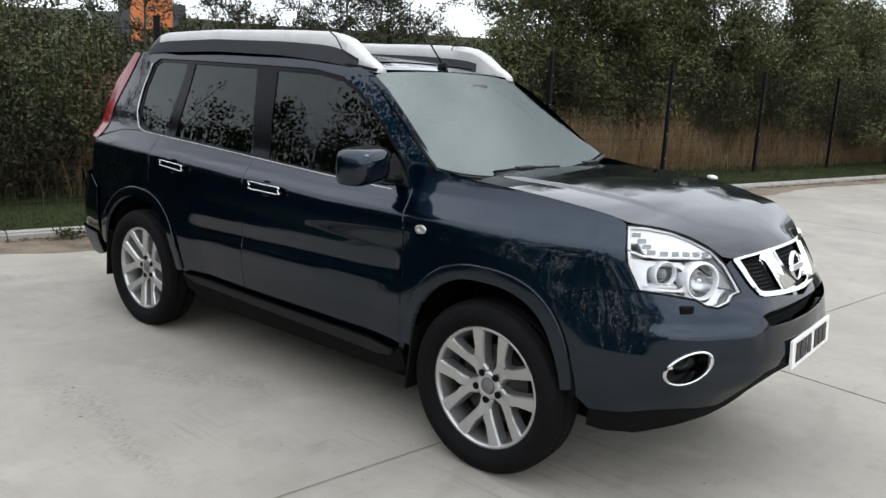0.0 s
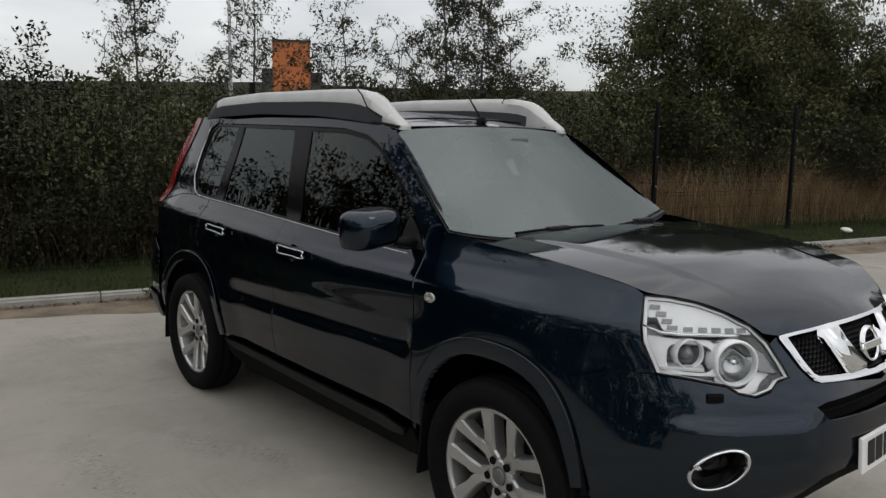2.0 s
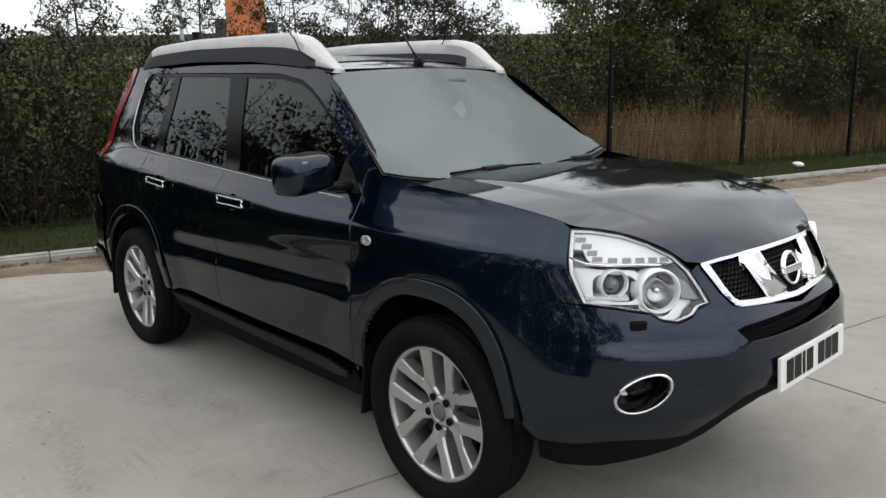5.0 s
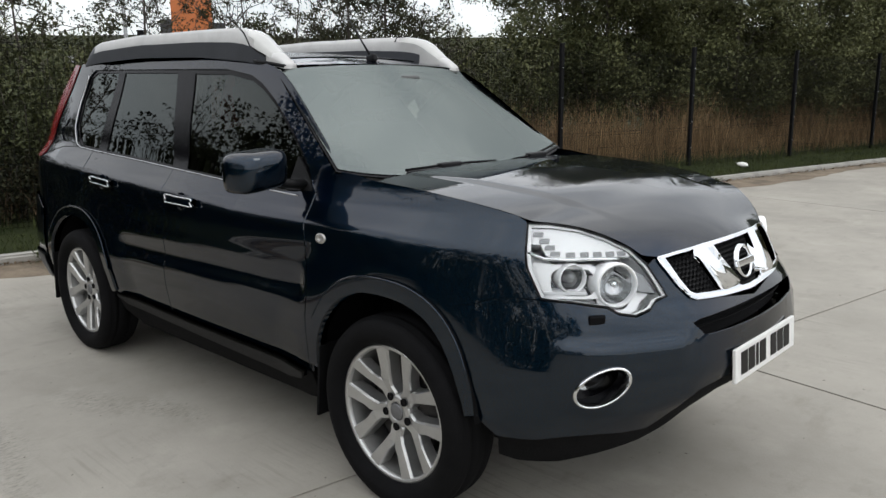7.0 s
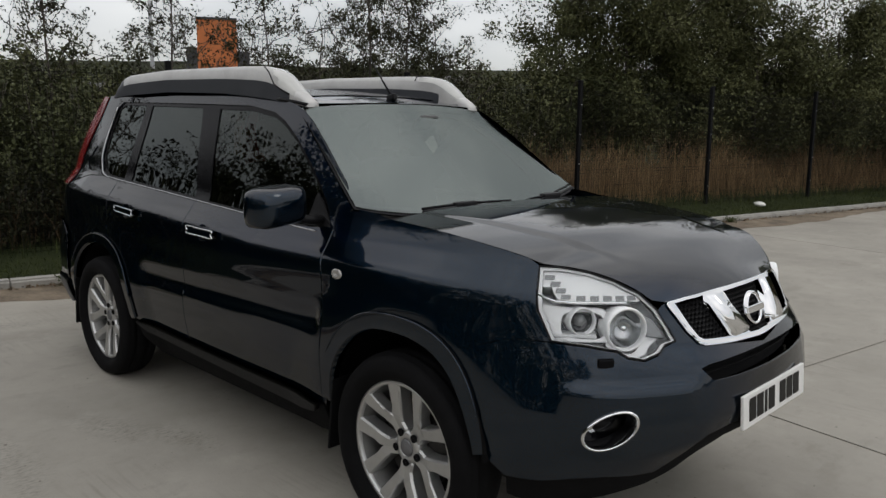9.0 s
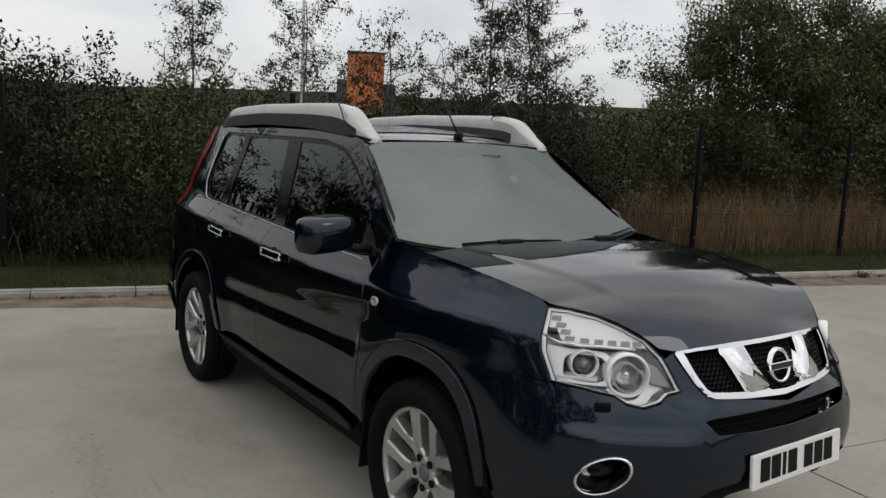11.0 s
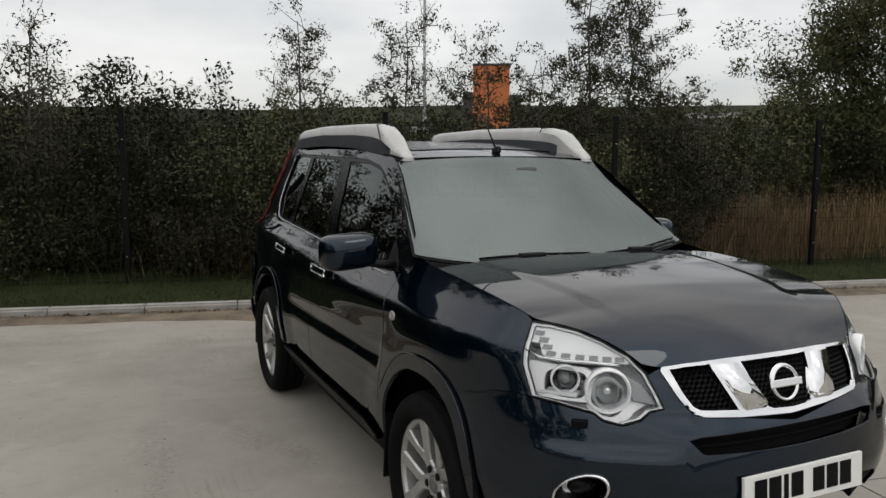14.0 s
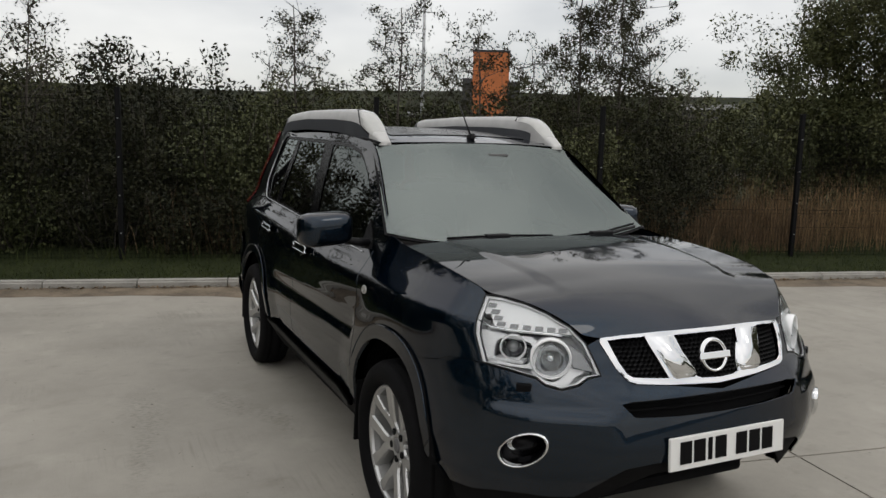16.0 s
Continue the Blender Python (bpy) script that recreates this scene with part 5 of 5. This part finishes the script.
def scatter(name, centers, mat, sizes, tilt=0.6, parent=None, label="", bend=0.25, aspect=0.55):
    """Many small leaves in one mesh: each is a folded blade of four corners."""
    c = np.asarray(centers, float)
    n = len(c)
    yaw, pit, rol = rng.uniform(0, 2 * np.pi, n), rng.normal(0, tilt, n), rng.normal(0, tilt, n)
    cy, sy, cp, sp, cr, sr = np.cos(yaw), np.sin(yaw), np.cos(pit), np.sin(pit), np.cos(rol), np.sin(rol)
    d = np.stack([cy * cp, sy * cp, sp], -1)
    w = np.stack([-sy * cr, cy * cr, sr], -1)
    u = np.cross(d, w)
    L, W = (sizes / 2)[:, None], (sizes * aspect / 2)[:, None]
    quad = np.stack([c - d * L, c + w * W + u * W * bend, c + d * L, c - w * W + u * W * bend], 1).reshape(-1, 3)
    me = bpy.data.meshes.new(name)
    me.vertices.add(4 * n)
    me.vertices.foreach_set("co", quad.ravel())
    me.loops.add(4 * n)
    me.loops.foreach_set("vertex_index", np.arange(4 * n, dtype=np.int32))
    me.polygons.add(n)
    me.polygons.foreach_set("loop_start", np.arange(0, 4 * n, 4, dtype=np.int32))
    me.update(calc_edges=True)
    me.materials.append(mat)
    ob = new(name, me)
    if parent is not None:
        ob.parent = parent
    if label:
        tagged(ob, label)
    return ob


def blades(name, roots, heights, widths, mat, lean=0.25, label="", category="", droop=0.3):
    """Upright blades or stalks in one mesh, each of two tapering pieces."""
    r = np.asarray(roots, float)
    n = len(r)
    yaw = rng.uniform(0, 2 * np.pi, n)
    side = np.stack([np.cos(yaw), np.sin(yaw), 0 * yaw], -1) * widths[:, None] / 2
    off = np.stack([rng.normal(0, lean, n), rng.normal(0, lean, n), 0 * yaw], -1) * heights[:, None]
    up = np.stack([0 * yaw, 0 * yaw, heights], -1)
    mid = r + up * 0.55 + off * 0.35
    tip = r + up * (1 - droop * rng.uniform(0, 0.3, n))[:, None] + off
    verts = np.stack([r - side, r + side, mid + side * 0.8, mid - side * 0.8, tip], 1).reshape(-1, 3)
    k = np.arange(n)[:, None] * 5
    faces = [tuple(f) for f in (k + np.array([0, 1, 2, 3])).tolist()] + [tuple(f) for f in (k + np.array([3, 2, 4])).tolist()]
    me = bpy.data.meshes.new(name)
    me.from_pydata(verts.tolist(), [], faces)
    me.materials.append(mat)
    return tagged(new(name, me), label, category, kind="stuff")


def strip_points(n, a0, a1, n0, n1, z=0.1):
    a, w = rng.uniform(a0, a1, n), rng.uniform(n0, n1, n)
    base = np.array(KERB0)[None] + a[:, None] * np.array(ALONG) + w[:, None] * np.array(OUT)
    base[:, 2] = z + np.interp(w, [0, 1.3, 2.5, 4, 8], [0.0, 0.02, 0.12, 0.2, 0.2])
    return base, a, w


# mown verge, tall dry grass behind the fence
p, a, w = strip_points(42000, -9, 24, 0.14, 1.5, 0.072)
blades("grass", p, rng.uniform(0.025, 0.07, len(p)), rng.uniform(0.004, 0.009, len(p)), BLADE, 0.5, "short green verge grass", "grass")
p, a, w = strip_points(1600, -9, 24, 1.0, 1.45, 0.085)
blades("grass_tufts", p, rng.uniform(0.1, 0.3, len(p)), rng.uniform(0.005, 0.01, len(p)), BLADE, 0.35, "longer grass along the fence foot", "grass")
p, a, w = strip_points(17000, 7.0, 34, 1.5, 3.6)
h = rng.uniform(0.45, 1.1, len(p)) * np.array([0.95 + 0.75 * noise.noise(Vector((x * 0.55, y * 0.8, 4))) for x, y in zip(a, w)])
blades("dry_grass", p, h, rng.uniform(0.003, 0.009, len(p)), STRAW, 0.30, "tall straw-coloured dead grass behind the fence", "tall grass")
p, a, w = strip_points(5200, -2.0, 8.0, 1.45, 2.8)
p = p[a > rng.uniform(-2.0, 1.0, len(a))]
h = rng.uniform(0.3, 0.95, len(p))
blades("dead_stalks", p, h, rng.uniform(0.004, 0.010, len(p)), STRAW_DARK, 0.36, "dead brown stalks among brambles", "tall grass")

# leaf litter caught at the kerb foot
n = 5200
a = rng.uniform(-10, 26, n)
keep = rng.uniform(0, 1, n) < 0.25 + 0.75 * np.array([max(0.0, 0.35 + noise.noise(Vector((t * 0.8, 2, 0)))) for t in a])
a = a[keep]
w = -np.abs(rng.normal(0, 0.035, len(a))) - 0.004
p = np.array(KERB0)[None] + a[:, None] * np.array(ALONG) + w[:, None] * np.array(OUT)
p[:, 2] = rng.uniform(0.022, 0.04, len(a))
tagged(scatter("leaf_litter", p, STRAW_DARK, rng.uniform(0.02, 0.05, len(a)), 0.35), "dark dead leaves caught along the kerb foot", "leaf litter", kind="stuff")

# fence
fence = tagged(new("fence"), "black mesh fence with square posts along the verge", "fence")
PN, STEP_A, A0 = 1.30, 3.03, 7.21
pb = bmesh.new()
bm_box(pb, (0.06, 0.06, 2.05), pose(0, 0, 1.02), 0.004, 1)
bm_box(pb, (0.066, 0.066, 0.02), pose(0, 0, 2.05), 0.004, 1)
post_mesh = bpy.data.meshes.new("post")
pb.to_mesh(post_mesh)
pb.free()
post_mesh.materials.append(FENCE)
wv, wf = [], []


def wire(a, b, r):
    k = len(wv)
    d = (b - a).normalized()
    u = d.orthogonal().normalized()
    w = d.cross(u)
    for p in (a, b):
        for t in range(3):
            wv.append(p + (u * math.cos(2.1 * t) + w * math.sin(2.1 * t)) * r)
    for t in range(3):
        wf.append((k + t, k + (t + 1) % 3, k + 3 + (t + 1) % 3, k + 3 + t))


for i in range(1, 60):
    y = i * 0.05
    wire(Vector((0, y, 0.03)), Vector((0, y, 1.95)), 0.0022)
for z in np.arange(0.05, 1.96, 0.2):
    wire(Vector((-0.006, 0.02, z)), Vector((-0.006, 2.98, z)), 0.0022)
    if z in (0.05,) or abs((z - 0.05) % 0.6) < 0.01:
        wire(Vector((0.012, 0.02, z + 0.05)), Vector((0.012, 2.98, z + 0.05)), 0.003)
pm = bpy.data.meshes.new("mesh_panel")
pm.from_pydata([tuple(v) for v in wv], [], wf)
pm.materials.append(FENCE)
cb = bmesh.new()
bm_box(cb, (0.018, 0.05, 0.04), pose(0.036, 0, 0), 0.003, 1)
clip_mesh = bpy.data.meshes.new("post_clip")
cb.to_mesh(clip_mesh)
cb.free()
clip_mesh.materials.append(STEEL)
for i in range(-7, 9):
    for data, nm in ((post_mesh, "post"), (pm, "mesh_panel")):
        ob = new(nm, data)
        ob.parent = fence
        ob.matrix_basis = Matrix.Translation(edge_at(A0 + STEP_A * i, PN, 0.09)) @ KROT
    for z in (0.35, 0.8, 1.25, 1.7):
        ob = new("post_clip", clip_mesh)
        ob.parent = fence
        ob.matrix_basis = Matrix.Translation(edge_at(A0 + STEP_A * i, PN, 0.09 + z)) @ KROT @ Matrix.Diagonal((1, 0.3, 0.3, 1))


def branch(verts, faces, a, b, r0, r1, n=6, wob=0.06, seg=5):
    a, b = Vector(a), Vector(b)
    L = (b - a).length
    pts = [a + (b - a) * (i / seg) + Vector(rng.normal(0, wob * L / seg, 3)) * (0 < i < seg) for i in range(seg + 1)]
    v, f = tube(pts, r0, n, r1)
    k = len(verts)
    verts += v
    faces += [tuple(i + k for i in q) for q in f]
    return pts


def tree(foot, height, spread, leaves, leaf, mat, name="tree", label="", crown_from=0.3, sparse=False, lean=(0, 0), group=""):
    """A trunk, limbs that fork, and leaves gathered in clumps round the twig ends."""
    foot = Vector(foot)
    root = tagged(new(name), label, "tree", group=group)
    root.matrix_basis = Matrix.Translation(foot)
    v, f, ends = [], [], []
    top = Vector((lean[0], lean[1], height))
    trunk = branch(v, f, (0, 0, -0.1), top * 0.93, height * (0.008 if sparse else 0.016), height * 0.002, 7, 0.05, 8)
    limbs = int(12 + height * (2.2 if sparse else 3))
    for i in range(limbs):
        t = crown_from + (0.95 - crown_from) * (i + rng.uniform(0, 1)) / limbs
        base = trunk[min(int(t * 8), 7)].lerp(trunk[min(int(t * 8) + 1, 8)], t * 8 % 1)
        az = rng.uniform(0, 2 * math.pi)
        reach = spread * (1.05 - t * 0.75) * rng.uniform(0.6, 1.15) if sparse else spread * math.sqrt(max(0.1, 1 - (t - 0.35) ** 2 * 1.6)) * rng.uniform(0.55, 1.1)
        rise = reach * (rng.uniform(0.5, 1.3) if sparse else rng.uniform(0.0, 0.6))
        tip = base + Vector((math.cos(az) * reach, math.sin(az) * reach, rise))
        mid = branch(v, f, base, tip, height * (0.003 if sparse else 0.005) * (1.2 - t), 0.004, 5, 0.12, 4)
        ends += [tip, mid[3], mid[2]]
        for _ in range(3):
            j = mid[rng.integers(1, 4)]
            q = j + Vector(rng.normal(0, 0.30 * reach + 0.12, 3)) + Vector((0, 0, 0.15 * reach))
            branch(v, f, j, q, 0.008, 0.003, 4, 0.12, 3)
            ends.append(q)
    ends.append(top)
    mesh_object("trunk", v, f, BARK, root, smooth=True)
    e = np.array([tuple(q) for q in ends])
    pick = rng.integers(0, len(e), leaves)
    size = (0.06 + 0.02 * height / 5) if sparse else (0.18 + 0.03 * spread)
    clump = rng.uniform(0.5, 1.3, len(e))[pick]
    c = e[pick] + rng.normal(0, 1, (leaves, 3)).clip(-1.6, 1.6) * (size * clump)[:, None] * np.array([1, 1, 0.85])
    c[:, 2] = np.maximum(c[:, 2], 0.15)
    scatter("crown", c, mat, rng.uniform(0.6, 1.3, leaves) * leaf, 0.8, root)
    return root


def bush(foot, width, height, leaves, leaf, mat, name="bramble_bush", label="", group=""):
    root = tagged(new(name), label, "bush", group=group)
    root.matrix_basis = Matrix.Translation(foot)
    v, f, ends = [], [], []
    for i in range(26):
        az, reach = rng.uniform(0, 2 * math.pi), width * math.sqrt(rng.uniform(0.02, 1))
        t = Vector((math.cos(az) * reach, math.sin(az) * reach, height * rng.uniform(0.58, 1.05) * (1 - 0.35 * (reach / width) ** 2)))
        pts = branch(v, f, (t.x * 0.3, t.y * 0.3, -0.05), t, 0.012, 0.004, 4, 0.15, 5)
        ends += pts[1:] + pts[3:]
    mesh_object("stem", v, f, BARK, root)
    e = np.array([tuple(q) for q in ends])
    c = e[rng.integers(0, len(e), leaves)] + rng.normal(0, 0.12, (leaves, 3)).clip(-0.2, 0.2)
    c[:, 2] = np.maximum(c[:, 2], 0.05)
    scatter("crown", c, mat, rng.uniform(0.6, 1.3, leaves) * leaf, 0.7, root)
    return root


# brambles and scrub close behind the fence, taller towards the far left
for a in np.arange(-9, 6.5, 1.15):
    for n0, hh in ((2.5, 1.75), (3.9, 2.15)):
        hgt = hh * (1.0 + 0.08 * rng.normal()) * (1.13 if a < 0.4 else 0.92)
        red = n0 < 3 and 0.3 < a < 3.6
        # paler leaf mix from a = -0.3 on, mostly the darkest leaf before it
        bush(edge_at(a + rng.uniform(-0.3, 0.3), n0 + rng.uniform(-0.2, 0.3), 0.25), 1.0, hgt * (0.80 if red else 1), 10500, 0.062, LEAF_RED if red else (LEAF_OLIVE, LEAF, LEAF_DARK)[rng.choice(3, p=(0.5, 0.3, 0.2) if a > -0.3 else (0.1, 0.3, 0.6))], label="dark tangled bramble bush behind the mesh fence" if not red else "russet dying shrub behind the mesh fence", group="scrub behind the fence")
for a in np.arange(-9, 6.2, 0.95):
    bush(edge_at(a + rng.uniform(-0.3, 0.3), 1.95 + rng.uniform(-0.1, 0.2), 0.12), 0.75, 0.95 + 0.15 * rng.normal(), 5200, 0.055, LEAF_RED if 0.6 < a < 3.4 else (LEAF_DARK, LEAF)[rng.choice(2)], label="low dark bramble thicket along the mesh fence", group="scrub behind the fence")
for a in np.arange(-9, -0.5, 1.3):
    bush(edge_at(a, 5.4 + rng.uniform(-0.2, 0.3), 0.25), 1.2, 2.75 + 0.1 * rng.normal() + min(1.2, 0.12 * max(0, -3 - a) + 0.5 * max(0, -4.8 - a)), 9000, 0.085, LEAF_DARK, label="tall dark thicket behind the brambles", group="scrub behind the fence")
for a in np.arange(6.0, 34, 1.7):
    bush(edge_at(a + rng.uniform(-0.3, 0.3), 4.2 + rng.uniform(-0.2, 0.5), 0.3), 1.3, (2.75 if a < 14 else 2.3) + 0.12 * rng.normal(), 8500, 0.08, (LEAF, LEAF_OLIVE)[rng.choice(2, p=(0.65, 0.35))], label="dark green scrub bush behind dead grass", group="scrub behind the fence")


def polar(az, dist, z=0.2):
    """A place seen from the walk's end, az degrees from the -x way towards +y."""
    return (2.85 - dist * math.cos(radians(az)), -2.0 + dist * math.sin(radians(az)), z)


# slim young birches against the sky
for az, dist, h, sp, lv in ((14.9, 12.2, 3.7, 1.0, 2900), (22.0, 12.6, 3.8, 1.15, 3900), (28.4, 11.9, 3.3, 1.0, 2600), (31.6, 12.3, 3.1, 0.9, 2000), (35.2, 12.6, 4.2, 1.15, 6000), (38.0, 13.0, 4.2, 1.2, 6000), (40.4, 13.2, 3.2, 0.85, 2200), (-3.2, 11.5, 3.3, 0.9, 1300), (-9.8, 11.0, 3.6, 0.9, 1300), (42.9, 13.6, 2.7, 0.6, 500)):
    tree(polar(az, dist), h, sp, int(lv * 1.5), 0.048, LEAF_BIRCH, "birch_tree", "slim young birch with thin leaves against the sky", 0.25, True, (rng.normal(0, 0.2), rng.normal(0, 0.2)), "young birches")
# dense trees
for az, dist, h, sp, lv in ((51.4, 17.3, 4.5, 1.35, 5500), (54.8, 17, 4.9, 1.65, 7500), (59, 18, 4.8, 1.75, 7500), (64, 19, 4.4, 1.8, 7500), (69, 20, 4.1, 1.8, 7500), (74, 22, 4.2, 1.9, 7500), (79, 24, 4.5, 2.0, 7500), (85, 27, 4.8, 2.2, 8000), (57, 22, 4.6, 1.8, 6000), (62, 24, 4.7, 2.1, 7000), (72, 27, 5.0, 2.3, 7000)):
    tree(polar(az, dist), h, sp, int(lv * 5.0), 0.076, LEAF_OLIVE, "dense_tree", "dense dark green broadleaf tree behind the fence", 0.12, False, (0, 0), "trees behind the fence")
for az in np.arange(8, 46, 3.2):
    bush(polar(az, 19 + 2 * rng.random(), 0.2), 2.0, 2.62 + 0.12 * rng.normal(), 13000, 0.11, LEAF, "hedge_bush", "dark hedge bush in the middle distance", "far hedge")

# trees on the other side of the yard, seen in the glass and paint
far_tree = tree((-8, -15, 0), 8.2, 2.8, 16000, 0.15, LEAF, "dense_tree", "dense broadleaf tree across the yard", 0.04, False, (0, 0), "trees across the yard")
for k, (x, y) in enumerate([(-13, -12), (-4.5, -16), (-1, -17), (2.5, -17.5), (6, -18), (9.5, -18.5), (13, -18.5), (-16, -14), (-10.3, -13.6)]):
    copy_thing(far_tree, pose(x, y, 0, 0, 0, 47 * k) @ Matrix.Diagonal((1, 1, (1.0, 0.86, 1.1, 0.93)[k % 4], 1)))
far_bush = bush((-6, -13.5, 0), 2.6, 2.2, 2500, 0.16, LEAF, "hedge_bush", "dark hedge bush across the yard", "hedge across the yard")
for k in range(20):
    copy_thing(far_bush, pose(-16 + 2.6 * k, -12.5 - 3.0 * math.sin(k * 0.16), 0, 0, 0, 61 * k))

for a, n0, h in ((-7.9, 4.5, 4.5), (-9.5, 4.6, 5.6), (-12, 4.0, 6.6), (-14.5, 5.0, 7.2), (-17.5, 4.2, 7.4), (-20.5, 5.0, 7.6), (-24, 4.4, 7.6), (-28, 5.0, 7.6)):
    tree(edge_at(a, n0, 0.2), h, 0.75 + 0.16 * h, 15000, 0.11, LEAF, "dense_tree", "dense dark green broadleaf tree behind the fence", 0.06, False, (0, 0), "trees behind the fence")

# lamp column, far buildings, hill
lx, ly, _ = polar(23.8, 42)
v, f = tube([(lx, ly, 0), (lx, ly, 1.2), (lx, ly, 5), (lx, ly, 10)], 0.13, 12, 0.075)
column = mesh_object("street_lamp", v, f, STEEL)
tagged(column, "tall grey steel lamp column beyond the trees", "street lamp")
box("lantern", (0.6, 0.25, 0.1), pose(lx + 0.35, ly, 10.02), STEEL, column, bevel=0.03)
tx, ty, _ = polar(28.75, 90)
tower = tagged(new("industrial_tower"), "orange clad tower between dark cladding blocks far beyond the trees", "tower")
tower.matrix_basis = pose(tx, ty, 0, 0, 0, -28.75)
box("tower_shaft", (3.1, 4.1, 11.8), pose(0, 0, 5.9), BRICK, tower, bevel=0.05)
box("tower_cap", (3.3, 4.25, 0.25), pose(0, 0, 11.92), DARKCLAD, tower, "dark roof edge", bevel=0.04)
box("side_block", (3.0, 1.2, 8.9), pose(0, -2.6, 4.45), DARKCLAD, tower, bevel=0.05)
box("side_block", (3.0, 1.3, 8.6), pose(0, 2.7, 4.3), DARKCLAD, tower, bevel=0.05)
for az, dist, size in ((18.5, 70, (8, 14, 4.3)), (44.2, 110, (8, 7, 7.6))):
    bx, by, _ = polar(az, dist)
    shed = tagged(new("shed"), "low grey-roofed building far beyond the hedge", "building")
    shed.matrix_basis = pose(bx, by, 0, 0, 0, -az)
    box("wall", (size[0], size[1], size[2] - 0.9), pose(0, 0, (size[2] - 0.9) / 2), DARKCLAD, shed, bevel=0.05)
    rb = bmesh.new()
    hx, hy, z0, z1 = size[0] / 2 + 0.3, size[1] / 2 + 0.3, size[2] - 0.9, size[2]
    q = [rb.verts.new(p) for p in ((-hx, -hy, z0), (hx, -hy, z0), (hx, hy, z0), (-hx, hy, z0), (0, -hy, z1), (0, hy, z1))]
    for face in ((0, 1, 4), (1, 2, 5, 4), (2, 3, 5), (3, 0, 4, 5), (3, 2, 1, 0)):
        rb.faces.new([q[i] for i in face])
    part("roof", rb, ROOFGREY, shed)
hv, hf = [], []
azs = np.linspace(-60, 130, 120)
for az in azs:
    el = 3.05 + 0.7 * float(step_up(az, 6, 30)) + 0.18 * math.sin(az * 0.07 + 1) + 0.12 * noise.noise(Vector((az * 0.12, 0, 0)))
    for d, k in ((260, 0.0), (420, 0.35), (600, 0.7), (800, 1.0), (1000, 0.9)):
        x, y, _ = polar(az, d)
        hv.append((x, y, -1 + k * (d * math.tan(radians(el)) + 2.5) + (3 * noise.noise(Vector((az * 0.2, d * 0.01, 0))) if 0 < k < 1 else 0)))
for i in range(len(azs) - 1):
    for j in range(4):
        k = i * 5 + j
        hf.append((k, k + 1, k + 6, k + 5))
tagged(mesh_object("hill", hv, hf, HILL), "long low moorland hill on the horizon", "hill", kind="structure")

# small things on the verge and by the kerb
lb = bmesh.new()
bmesh.ops.create_icosphere(lb, subdivisions=2, radius=0.07)
for vert in lb.verts:
    vert.co = Vector((vert.co.x * 1.5, vert.co.y, vert.co.z * 0.6)) * (1 + 0.4 * noise.noise(vert.co * 17))
litter = part("litter", lb, LITTER, label="crumpled scrap of white paper on the grass", smooth=True)
tagged(litter, category="litter")
litter.matrix_basis = pose(-3.45, 10.75, 0.15)
for a, n0, h in ((0.12, -0.07, 0.20), (-0.12, -0.06, 0.12), (0.42, -0.06, 0.12), (1.0, -0.04, 0.08), (9.2, -0.03, 0.07)):
    e = edge_at(a, n0, 0.02)
    c = np.array(e)[None] + rng.normal(0, 1, (150, 3)) * np.array([0.05, 0.07, 0.28 * h]) + np.array([0, 0, h * 0.5])
    c[:, 2] = np.maximum(c[:, 2], 0.012)
    w = tagged(new("weed"), "small green weed growing at the foot of the kerb", "weed", group="weeds")
    scatter("leaves", c, BLADE, rng.uniform(0.02, 0.05, len(c)), 0.8, w)
